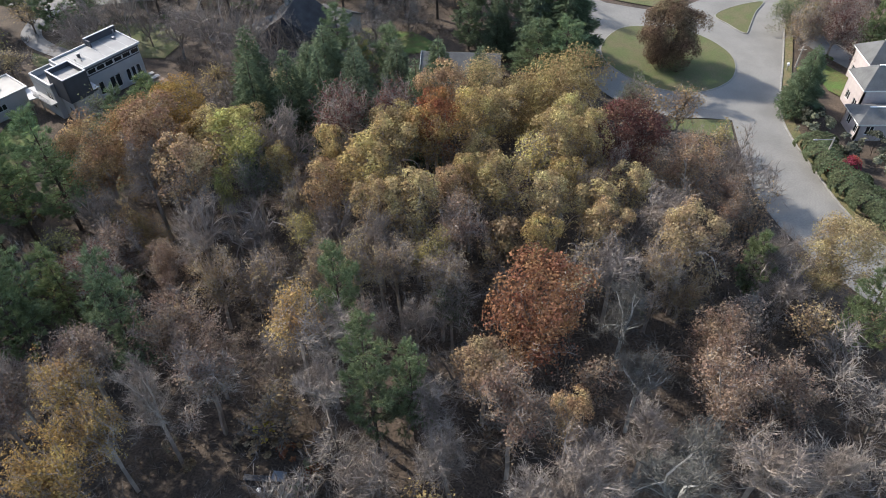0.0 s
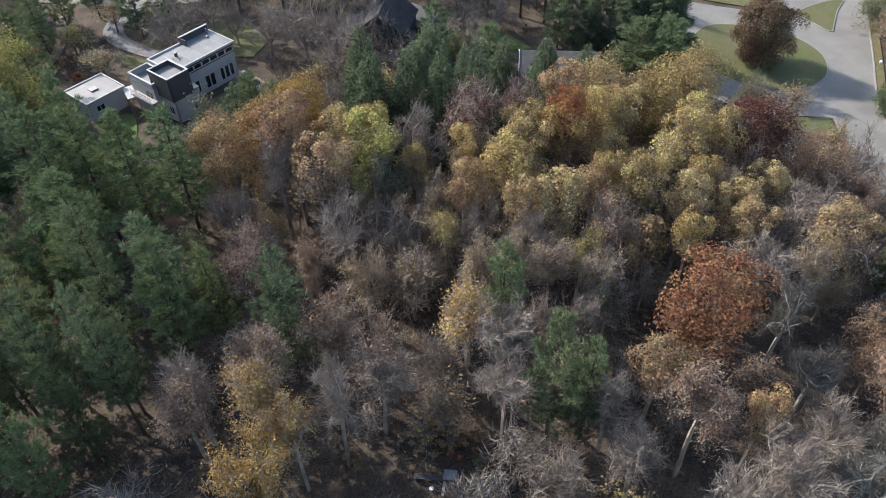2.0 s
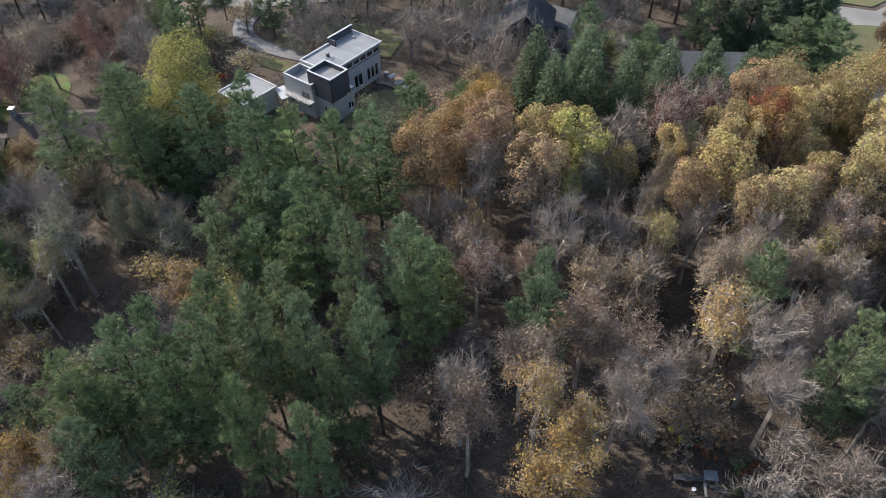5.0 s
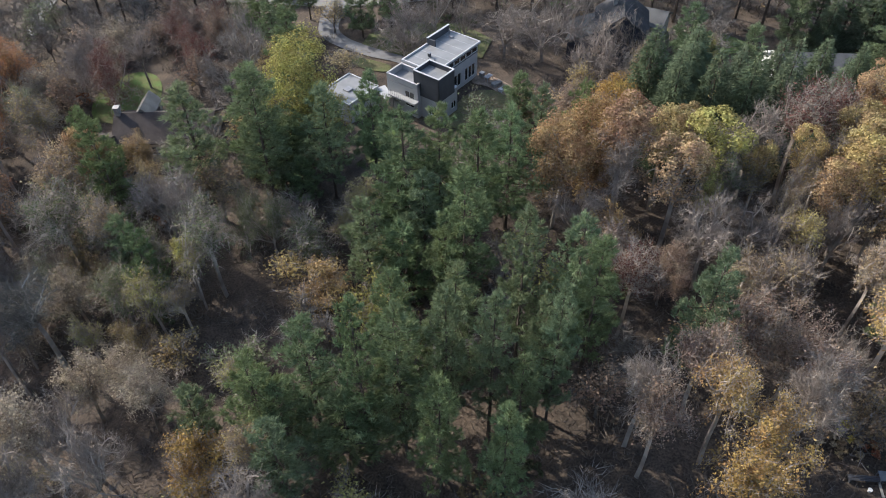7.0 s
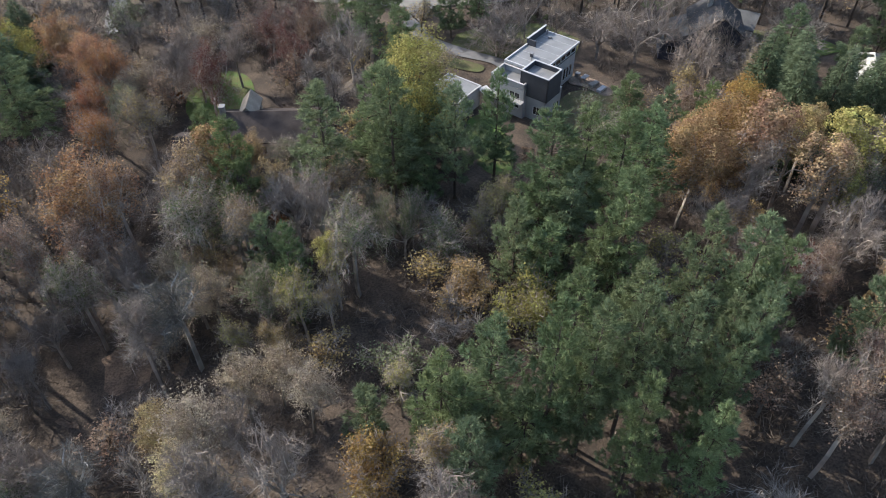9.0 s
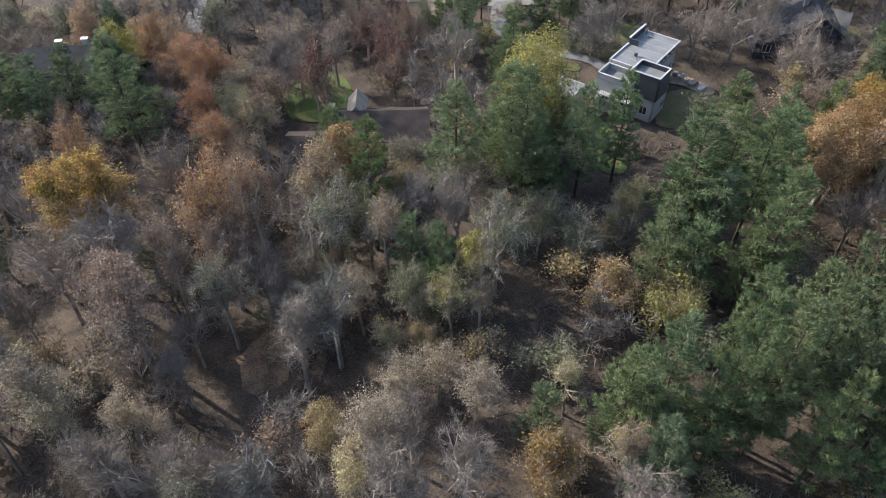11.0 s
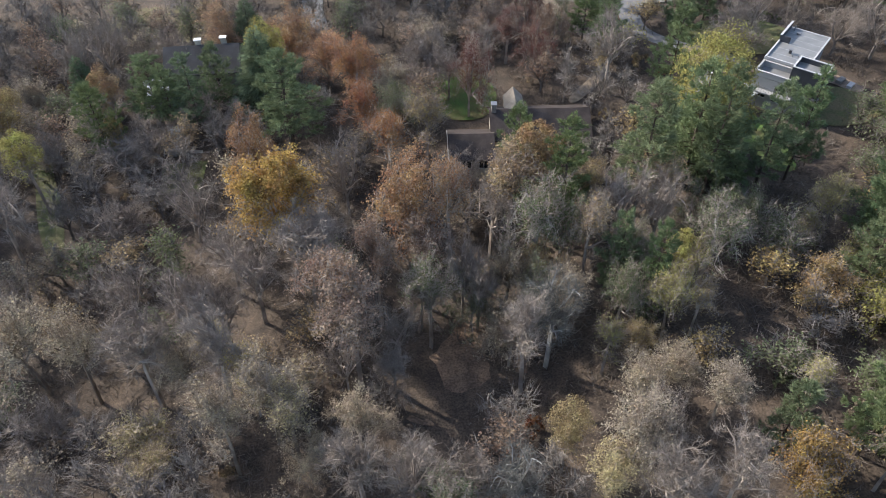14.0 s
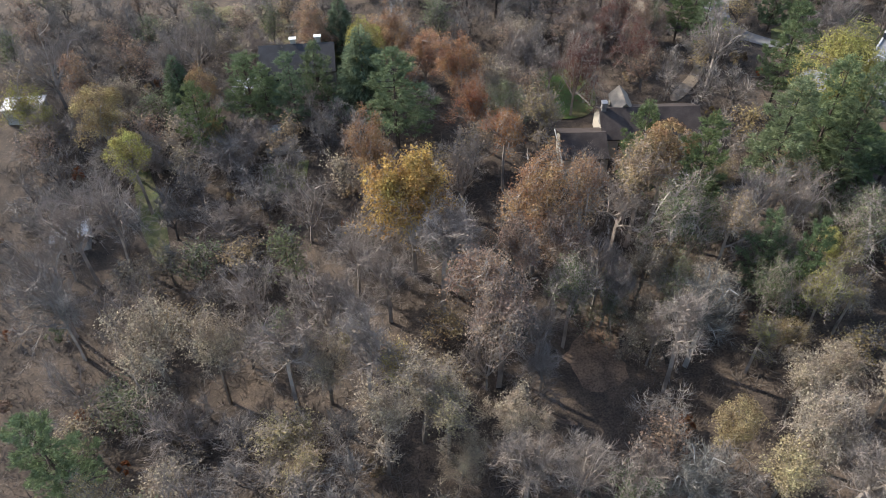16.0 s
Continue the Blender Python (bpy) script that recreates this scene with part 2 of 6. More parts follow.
def strip(name, line, width, height, mat, lift, label, category, parent=None):
    """A band of a width along a line on the ground, raised by height (a kerb, a painted line)."""
    verts, faces = [], []
    for i, (x, y) in enumerate(line):
        a, b = Vector(line[max(i - 1, 0)]), Vector(line[min(i + 1, len(line) - 1)])
        d = (b - a).normalized()
        n = Vector((-d.y, d.x)) * width / 2
        z = ground(x, y) + lift
        verts += [(x + n.x, y + n.y, z), (x + n.x, y + n.y, z + height), (x - n.x, y - n.y, z + height), (x - n.x, y - n.y, z)]
        if i:
            k = 4 * i
            faces += [(k - 4 + j, k - 4 + (j + 1) % 4, k + (j + 1) % 4, k + j) for j in range(4)]
    faces += [(0, 1, 2, 3), (len(verts) - 1, len(verts) - 2, len(verts) - 3, len(verts) - 4)]
    me = mesh_from(name, verts, faces, mat)
    ob = new(name, me)
    return tagged(ob, label, category, kind="structure")


# ---- ground, road, lawns ----
def spaced(near, far, step, lo, hi):
    inner = list(np.arange(near, far + 0.01, step))
    return [lo, lo / 3 + near * 2 / 3, lo / 9 + near * 8 / 9] + inner + [hi / 9 + far * 8 / 9, hi / 3 + far * 2 / 3, hi]


gx, gy = spaced(-260, 130, 2.0, -2600, 2400), spaced(0, 190, 2.0, -2000, 2600)
verts = []
for y in gy:
    for x in gx:
        rough = 0.22 * noise.noise((x * 0.16, y * 0.16, 2.0)) * (1 - ease(18, 30, x)) * (1 - ease(0, 8, 20 - math.hypot(x + 58, y - 102)))
        verts.append((x, y, ground(x, y) + rough - 0.12))
nx = len(gx)
faces = [(j * nx + i, j * nx + i + 1, (j + 1) * nx + i + 1, (j + 1) * nx + i) for j in range(len(gy) - 1) for i in range(nx - 1)]
tagged(new("ground", mesh_from("ground", verts, faces, LITTER, True)), "woodland floor covered with brown fallen leaves", "ground", kind="structure")

right_edge = smooth_line([(70, 156), (61.6, 132), (54.8, 111.5), (49.6, 96), (48.9, 88), (49.6, 81), (50.8, 72), (54, 64), (62, 55), (74, 47)])
left_edge = smooth_line([(66, 40), (56, 48), (47, 58), (42, 68), (40.2, 76), (40.6, 84), (41.5, 93)])
lane = smooth_line([(38, 93.6), (32, 94.2), (25, 98), (20.5, 106), (20, 115), (22, 123), (14, 133), (8, 140)])
upper = [(10, 146), (20, 138), (28, 131), (38.5, 127.5), (47, 133), (54, 142), (60, 156)]
draped("road", right_edge + left_edge + lane + upper, ASPHALT, 0.02, "light grey worn asphalt road and turning circle", "road")
island_line = smooth_line([(24.8, 114.5), (29.5, 121.4), (37, 121.6), (42.8, 118.6), (46.3, 111.5), (44.2, 104.2), (37.5, 100.4), (30.5, 102.6), (25.6, 108)], closed=True)
draped("island_lawn", island_line, GRASS, 0.12, "round grass island with patchy autumn lawn in the road", "lawn")
strip("kerb", island_line + island_line[:1], 0.12, 0.14, KERB, 0.0, "pale granite kerb round the grass island", "kerb")
triangle_line = smooth_line([(50.6, 119.2), (48.6, 122.4), (47.0, 126.0), (51.5, 129.5), (57.1, 131.2), (54.6, 127), (52.2, 122)], closed=True, n=5)
draped("triangle_lawn", triangle_line, GRASS, 0.12, "small triangular grass traffic island", "lawn")
strip("kerb", triangle_line + triangle_line[:1], 0.14, 0.16, KERB, 0.0, "pale granite kerb round the small grass triangle", "kerb")
strip("kerb", right_edge[4:60], 0.22, 0.15, KERB, 0.0, "pale granite kerb along the road", "kerb")
draped("verge", right_edge[4:60] + [(x + 1.7, y + 0.4) for x, y in right_edge[4:60]][::-1], VERGE, 0.05, "grass verge strewn with leaves along the road", "lawn")
draped("south_verge", [(41.2, 93.2), (38, 93.2), (33, 93.6), (30, 91), (36, 89.5), (40.6, 88)], GRASS, 0.05, "patchy grass verge beside the lane", "lawn")
draped("far_lawn", [(22, 136), (28, 133), (38.5, 129), (45.5, 134), (50, 141), (52, 152), (20, 152), (14, 146)], GRASS, 0.05, "sunlit lawn behind the road", "lawn")
draped("house_drive", smooth_line([(59, 118), (60.5, 113.5), (63.5, 108), (66.5, 103), (69.5, 105.5), (66, 112), (63, 119)], closed=True, n=4), DRIVE, 0.06, "grey asphalt driveway in front of the brick house", "driveway")
draped("house_lawn", [(58, 108), (60, 110), (63.5, 104), (66, 99), (62, 96), (58.5, 101)], SHADE_GRASS, 0.05, "bright green lawn beside the brick house", "lawn")
draped("back_road", smooth_line([(-108, 141), (-88, 133.5), (-76, 131), (-60, 133), (-44, 136), (-20, 138), (-8, 140), (-8, 147), (-30, 145), (-60, 140), (-76, 138), (-90, 141), (-106, 149)], closed=True, n=4), ASPHALT, 0.02, "pale asphalt road behind the houses", "road")
draped("driveway", smooth_line([(-79, 132), (-79.5, 122), (-76, 116.5), (-70, 112.6), (-64.5, 110.2), (-62, 107.5), (-60.5, 109), (-63.5, 112.4), (-69, 115.4), (-74, 119), (-76, 124), (-74.5, 132)], closed=True, n=4), DRIVE, 0.03, "narrow grey driveway leading to the flat-roofed house", "driveway")
draped("front_lawn", [(-71, 116.5), (-66, 113.5), (-62, 111.5), (-56, 112), (-50, 111.5), (-48, 118), (-54, 124), (-64, 124), (-70, 120)], GRASS, 0.04, "lawn strewn with leaves in front of the flat-roofed house", "lawn")
draped("side_lawn", smooth_line([(-73.6, 113.6), (-70, 111.6), (-65.6, 109.2), (-66.6, 107.2), (-71.6, 109.4)], closed=True, n=4), GRASS, 0.04, "small lawn beside the driveway", "lawn")
draped("back_lawn", smooth_line([(-52, 101), (-45, 100), (-44, 95), (-50, 91), (-56, 92)], closed=True, n=4), VERGE, 0.04, "shaded leafy lawn behind the flat-roofed house", "lawn")
draped("glade_lawn", smooth_line([(-68.5, 93.0), (-65, 94.4), (-62.4, 87), (-62.6, 80.5), (-66, 80.5), (-68, 86)], closed=True, n=4), SHADE_GRASS, 0.04, "bright green grass glade between pines", "lawn")
draped("path", smooth_line([(-21.6, 124), (-21.8, 118), (-19.6, 113.6), (-20.8, 109.8), (-19.6, 109.6), (-18.2, 113.6), (-20.2, 118), (-20.0, 124)], closed=True, n=4), KERB, 0.05, "curved pale paved garden path", "path")
draped("garden_lawn", [(-19, 122), (-18.6, 116), (-17, 112), (-12, 108), (-8, 112), (-10, 120)], GRASS, 0.04, "olive lawn beside the garden path", "lawn")
draped("dark_garden_lawn", smooth_line([(-13, 119), (-8, 120), (-2.5, 114), (-5, 113.4), (-8, 112.4), (-11, 115)], closed=True, n=4), SHADE_GRASS, 0.045, "bright green lawn under dark conifers", "lawn")
draped("brown_house_lawn", smooth_line([(-113, 98), (-106, 97), (-103.5, 103), (-106, 110), (-111, 112), (-115, 106)], closed=True, n=4), SHADE_GRASS, 0.04, "vivid green lawn behind the brown house", "lawn")
draped("far_driveway", smooth_line([(-142, 146), (-140, 136), (-137, 128), (-134.5, 128.5), (-136.5, 137), (-138, 147)], closed=True, n=4), DRIVE, 0.04, "pale driveway between trees", "driveway")
draped("dirt_drive", smooth_line([(-93, 134), (-88.5, 122), (-86.2, 114), (-86.6, 108), (-92, 100.5), (-90.5, 99.5), (-85, 107), (-84.4, 115), (-87, 123), (-91, 135)], closed=True, n=4), material("packed_dirt", (0.22, 0.18, 0.14), 0.95, vary=0.2, scale=0.3, fine=4, second=(0.2, 0.16, 0.12)), 0.04, "pale dirt drive strewn with leaves behind the brown house", "driveway")
# sunlight on the clearing's litter, painted as a lighter sheet of leaves
draped("sun_painted_leaves", smooth_line([(-119, 50), (-116, 57), (-109, 60), (-103, 56), (-103, 48), (-109, 44.5), (-116, 45)], closed=True, n=4), material("sun_painted_litter", (0.235, 0.160, 0.108), 0.95, vary=0.45, scale=0.5, fine=4.0, second=(0.12, 0.088, 0.066), bump=0.5), -0.13, "orange-brown fallen leaves in a clearing, sunlight painted in as a lighter colour", "clearing")
draped("green_lawn", smooth_line([(-151, 131), (-146, 131), (-144, 122), (-147, 117), (-150, 122)], closed=True, n=4), SHADE_GRASS, 0.05, "vivid green strip of lawn by the dark-roofed house", "lawn")
draped("slope_lawn", smooth_line([(-180, 100), (-177, 94), (-173, 86), (-170.5, 78), (-172, 77), (-176, 83), (-179.5, 92), (-182.5, 99)], closed=True, n=4), GRASS, 0.05, "narrow pale green lawn on the slope", "lawn")
draped("wall_lawn", [(-158, 93.5), (-150, 92.5), (-150, 86), (-157, 87)], GRASS, 0.05, "small lawn beside a low dark wall", "lawn")
draped("upper_clearing", smooth_line([(-178, 150), (-164, 148), (-156, 136), (-160, 128), (-172, 132), (-184, 142)], closed=True, n=4), material("dry_grass", (0.15, 0.14, 0.07), 0.95, vary=0.35, scale=0.4, fine=4, second=(0.11, 0.08, 0.055)), 0.05, "dry grassy clearing between bare trees", "clearing")


# ---- houses ----
def coping(parent, x0, x1, y0, y1, z, w=0.22, h=0.10, mat=None):
    """A cap on a parapet that runs round a rectangle."""
    for xa, xb, ya, yb in ((x0, x1, y0, y0 + w), (x0, x1, y1 - w, y1), (x0, x0 + w, y0 + w, y1 - w), (x1 - w, x1, y0 + w, y1 - w)):
        part("coping", box(xa, xb, ya, yb, z, z + h, 0.015), mat or COPING, parent)


def parapet(parent, x0, x1, y0, y1, z0, z1, mat, t=0.22):
    bm = bmesh.new()
    for xa, xb, ya, yb in ((x0, x1, y0, y0 + t), (x0, x1, y1 - t, y1), (x0, x0 + t, y0 + t, y1 - t), (x1 - t, x1, y0 + t, y1 - t)):
        add_box(bm, xa, xb, ya, yb, z0, z1)
    return part("parapet", bm, mat, parent)


def modern_house():
    h = thing("modern_house", -65.0, 97.2, 4.0, 53, "two-storey flat-roofed modern house, pale grey with a charcoal tower", "house")
    # main block, along local x, its garden front at y = -6
    strips = [(6.1 + 1.55 * i, 7.5 + 1.55 * i, 4.15, 4.95, 1) for i in range(6)]
    doors = [(6.0, 6.9, 0.15, 2.3, 1), (7.0, 7.9, 0.15, 2.3, 1), (9.0, 9.9, 0.15, 2.3, 1), (10.0, 10.9, 0.15, 2.3, 1), (12.0, 12.75, 0.15, 2.3, 1), (12.95, 13.7, 0.15, 2.3, 1), (13.9, 14.65, 0.15, 2.3, 1)]
    wall(h, "front_wall", 0, -6, 15.3, -6, -0.5, 5.45, STUCCO, strips + doors)
    wall(h, "side_wall", 15.3, -5.75, 15.3, -0.25, -0.5, 5.45, STUCCO, [(0.7, 2.6, 0.9, 2.2, 2), (0.7, 2.6, 3.6, 4.8, 2)])
    wall(h, "back_wall", 15.3, 0, 0, 0, -0.5, 5.45, STUCCO, [(2, 4, 3.6, 4.8, 2), (9, 11, 3.6, 4.8, 2), (6, 7.1, 0, 2.2, 1)])
    wall(h, "side_wall", 0, -0.25, 0, -5.75, -0.5, 4.4, STUCCO, [(0.8, 2.3, 1.2, 2.4, 2), (3.2, 5.0, 1.0, 3.6, 2)])
    part("floor_slab", box(0.25, 15.05, -5.75, -0.25, 2.55, 2.75), DECKWOOD, h)
    # band of dark cladding under the eave, behind the strip windows
    part("cladding_band", box(5.7, 15.28, -6.03, -6.003, 5.0, 5.45), DARKCLAD, h, "dark band above the strip windows")
    part("cladding_band", box(5.7, 15.28, -6.03, -6.003, 3.95, 4.12), DARKCLAD, h)
    part("roof_edge", box(3.6, 15.6, -6.35, 0.05, 5.45, 5.62), STUCCO, h, "pale projecting roof edge")
    part("roof", box(3.75, 15.45, -6.2, -0.1, 5.62, 5.70), MEMBRANE, h, "white roof membrane")
    for k in range(5):
        part("seam", box(5.9 + 1.95 * k, 5.95 + 1.95 * k, -6.1, -0.3, 5.70, 5.712), COPING, h)
    part("coping", box(3.6, 15.6, -6.37, -6.15, 5.62, 5.82, 0.015), COPING, h)
    part("coping", box(15.38, 15.6, -6.15, 0.05, 5.62, 5.82, 0.015), COPING, h)
    part("coping", box(3.6, 9.9, -0.2, 0.05, 5.62, 5.95, 0.015), COPING, h)
    part("coping", box(3.6, 3.85, -6.15, -0.2, 5.62, 5.95, 0.015), COPING, h)
    part("screen_wall", box(9.9, 15.4, -0.22, 0.02, 5.62, 6.75), DARKCLAD, h, "tall dark roof screen wall")
    part("screen_coping", box(9.85, 15.45, -0.27, 0.07, 6.75, 6.85, 0.015), COPING, h)
    part("screen_return", box(9.9, 10.12, -1.6, -0.22, 5.70, 6.7), DARKCLAD, h)
    # lower roof terrace at the west end
    part("terrace_roof", box(0.1, 3.6, -5.9, -0.1, 4.4, 4.5), MEMBRANE, h, "lower flat roof terrace")
    parapet(h, 0, 3.6, -6, 0, 4.5, 5.3, STUCCO)
    coping(h, -0.03, 3.6, -6.03, 0.03, 5.3, 0.28)
    part("balcony", box(-1.1, 0.0, -6.2, -1.0, 2.4, 2.6), STUCCO, h, "narrow balcony slab")
    for i in range(14):
        part("baluster", box(-1.08, -1.04, -6.15 + 0.38 * i, -6.11 + 0.38 * i, 2.6, 3.5), METAL, h)
    part("handrail", box(-1.10, -1.02, -6.2, -1.0, 3.5, 3.56), METAL, h)
    # tower
    for a in ((0.6, -9.6, 4.4, -9.6), (4.4, -9.6, 4.4, -4.85), (4.4, -4.85, 0.6, -4.85), (0.6, -4.85, 0.6, -9.6)):
        wall(h, "tower_wall", *a, 3.3, 7.15, DARKCLAD, thick=0.2)
    part("tower_soffit", box(0.8, 4.2, -9.4, -6.02, 3.3, 3.45), DARKCLAD, h)
    part("tower_roof", box(0.8, 4.2, -9.4, -5.05, 6.35, 6.45), MEMBRANE, h, "white membrane on the tower roof")
    part("seam", box(0.85, 4.15, -7.3, -7.26, 6.45, 6.465), METAL, h)
    coping(h, 0.56, 4.44, -9.64, -4.81, 7.15, 0.26, 0.12)
    # pale lower block under the tower
    wall(h, "lower_wall", 0.9, -9.3, 5.5, -9.3, -0.6, 3.28, STUCCO, [(3.1, 4.3, 0.3, 1.5, 2)])
    wall(h, "lower_wall", 5.5, -9.3, 5.5, -6.02, -0.6, 3.6, STUCCO, [(0.4, 1.9, 0.3, 1.7, 3), (2.2, 2.9, 0.3, 2.3, 1)])
    wall(h, "lower_wall", 0.9, -6.02, 0.9, -9.3, -0.6, 3.28, STUCCO, [(1.2, 2.4, 0.4, 1.8, 2)])
    part("ledge", box(4.43, 5.55, -9.35, -6.02, 3.6, 3.72), COPING, h)
    # vents on the roof
    vent = part("roof_vent", box(6.9, 7.3, -2.9, -2.5, 5.7, 6.3, 0.03), DARKCLAD, h)
    part("hood", box(6.8, 7.4, -3.0, -2.4, 6.3, 6.42, 0.03), METAL, vent)
    part("pipe", box(6.05, 6.15, -3.4, -3.3, 5.7, 6.15), METAL, h)
    part("pipe", box(6.6, 6.7, -4.2, -4.1, 5.7, 6.0), METAL, h)
    part("flue", box(14.5, 14.7, -1.0, -0.8, 5.7, 6.6, 0.02), METAL, h)
    part("duct", box(13.6, 14.0, -2.2, -1.6, 5.7, 6.0, 0.03), METAL, h)
    return h


modern_house()


def garage():
    g = thing("garage", -75.2, 96.0, 3.6, 53, "low flat-roofed garage with pale walls and white roof", "garage")
    for a, o in (((0, -6, 6.4, -6), [(1.2, 2.6, 1.2, 2.2, 2)]), ((6.4, -6, 6.4, 0), [(2.2, 3.2, 0, 2.1, 1)]), ((6.4, 0, 0, 0), [(1, 5.2, 0, 2.2, 4)]), ((0, 0, 0, -6), [])):
        wall(g, "wall", *a, -0.8, 3.1, STUCCO, o)
    part("roof", box(-0.1, 6.5, -6.1, 0.1, 3.1, 3.2), MEMBRANE, g, "white membrane roof")
    coping(g, -0.15, 6.55, -6.15, 0.15, 3.2, 0.22, 0.16)
    part("skylight", box(2.4, 3.6, -3.6, -2.4, 3.2, 3.42, 0.04), METAL, g)
    return g


garage()

canopy = thing("entrance_canopy", -65.4, 96.6, 3.8, 32, "small sloping white canopy between garage and house", "canopy")
bm = bmesh.new()
corners = [(-0.8, -1.5, 2.2), (0.8, -1.5, 2.2), (0.8, 1.5, 2.6), (-0.8, 1.5, 2.6)]
low, high = [bm.verts.new(c) for c in corners], [bm.verts.new((c[0], c[1], c[2] + 0.12)) for c in corners]
bm.faces.new(low[::-1]), bm.faces.new(high)
for i in range(4):
    bm.faces.new((low[i], low[(i + 1) % 4], high[(i + 1) % 4], high[i]))
part("roof", bm, COPING, canopy)
for px, py, top in ((-0.7, -1.3, 2.24), (0.7, -1.3, 2.24), (-0.7, 1.3, 2.56), (0.7, 1.3, 2.56)):
    part("post", box(px - 0.06, px + 0.06, py - 0.06, py + 0.06, -0.4, top), METAL, canopy)


def gable_roof(parent, x0, x1, y0, y1, eave, ridge, mat, over=0.4, along="x", name="roof"):
    """A pitched roof of 0.2 m with its ridge along x or y."""
    bm = bmesh.new()
    x0, x1, y0, y1 = x0 - over, x1 + over, y0 - over, y1 + over
    if along == "x":
        my = (y0 + y1) / 2
        prof = [(y0, eave), (my, ridge), (y1, eave), (y1, eave - 0.2), (my, ridge - 0.22), (y0, eave - 0.2)]
        ends = [[bm.verts.new((x, a, z)) for a, z in prof] for x in (x0, x1)]
    else:
        mx = (x0 + x1) / 2
        prof = [(x1, eave), (mx, ridge), (x0, eave), (x0, eave - 0.2), (mx, ridge - 0.22), (x1, eave - 0.2)]
        ends = [[bm.verts.new((a, y, z)) for a, z in prof] for y in (y0, y1)]
    a, b = ends
    for i in range(6):
        j = (i + 1) % 6
        bm.faces.new((a[i], b[i], b[j], a[j]))
    for e in (a, b):
        bm.faces.new((e[0], e[1], e[4], e[5])), bm.faces.new((e[1], e[2], e[3], e[4]))
    bmesh.ops.recalc_face_normals(bm, faces=bm.faces[:])
    return part(name, bm, mat, parent)


def gable_end(parent, y_or_x, lo, hi, eave, ridge, mat, facing, thick=0.2):
    """The triangle of wall under a gable; facing names the axis that it stands across."""
    bm = bmesh.new()
    mid = (lo + hi) / 2
    for k in (0, thick):
        for c, z in ((lo, eave), (hi, eave), (mid, ridge - 0.25)):
            bm.verts.new((y_or_x + k, c, z) if facing == "x" else (c, y_or_x + k, z))
    v = list(bm.verts)
    bm.faces.new(v[:3]), bm.faces.new(v[3:][::-1])
    for i in range(3):
        bm.faces.new((v[i], v[3 + i], v[3 + (i + 1) % 3], v[(i + 1) % 3]))
    bmesh.ops.recalc_face_normals(bm, faces=bm.faces[:])
    return part("gable", bm, mat, parent)


def pitched_house(name, x, y, z, turn, lx, ly, eave, ridge, wall_mat, roof_mat, openings, label, chimneys=(), trim=None):
    h = thing(name, x, y, z, turn, label, "house")
    wall(h, "wall", 0, 0, lx, 0, -1.2, eave - 0.1, wall_mat, openings.get("s", ()), frame_mat=trim)
    wall(h, "wall", lx, 0.25, lx, ly - 0.25, -1.2, eave - 0.1, wall_mat, openings.get("e", ()), frame_mat=trim)
    wall(h, "wall", lx, ly, 0, ly, -1.2, eave - 0.1, wall_mat, openings.get("n", ()), frame_mat=trim)
    wall(h, "wall", 0, ly - 0.25, 0, 0.25, -1.2, eave - 0.1, wall_mat, openings.get("w", ()), frame_mat=trim)
    gable_roof(h, 0, lx, 0, ly, eave, ridge, roof_mat)
    gable_end(h, 0.0, 0.1, ly - 0.1, eave - 0.1, ridge - 0.1, wall_mat, "x")
    gable_end(h, lx - 0.2, 0.1, ly - 0.1, eave - 0.1, ridge - 0.1, wall_mat, "x")
    for cx, cy, cz, cap in chimneys:
        c = part("chimney", box(cx - 0.45, cx + 0.45, cy - 0.35, cy + 0.35, eave - 0.5, cz), BEIGE if cap else STONE, h)
        part("cap", box(cx - 0.62, cx + 0.62, cy - 0.5, cy + 0.5, cz, cz + 0.12, 0.02), WHITE if cap else METAL, c)
    return h


navy = pitched_house("navy_house", -23.6, 108.2, 4.0, 80, 9.0, 8.2, 5.0, 8.4, NAVY, DARKROOF,
                     {"w": [(1.0, 2.2, 3.0, 4.4, 2), (3.2, 4.2, 3.0, 4.6, 1), (5.6, 6.8, 3.0, 4.4, 2), (1.2, 2.4, 0.6, 2.0, 2), (5.4, 6.6, 0.6, 2.0, 2)], "n": [(2.0, 3.8, 2.6, 4.2, 3), (5.4, 7.0, 2.6, 4.2, 2)]},
                     "dark navy clapboard house with white-framed windows among conifers", [(6.0, 5.5, 9.4, False)])
wall(navy, "wing_wall", 1.2, 12.6, 1.2, 8.3, -1.2, 2.6, NAVY, [(1.2, 2.6, 0.6, 2.0, 2)])
wall(navy, "wing_wall", 8.0, 12.6, 1.5, 12.6, -1.2, 2.6, NAVY)
wing = bmesh.new()
for z in (0.0, 0.18):
    for x, y, h in ((0.8, 8.2, 4.4), (8.4, 8.2, 4.4), (8.4, 13.0, 2.6), (0.8, 13.0, 2.6)):
        wing.verts.new((x, y, h + z))
v = list(wing.verts)
wing.faces.new(v[3::-1]), wing.faces.new(v[4:])
for i in range(4):
    wing.faces.new((v[i], v[(i + 1) % 4], v[4 + (i + 1) % 4], v[4 + i]))
bmesh.ops.recalc_face_normals(wing, faces=wing.faces[:])
part("wing_roof", wing, SLATE, navy, "weathered grey shingle lean-to roof")
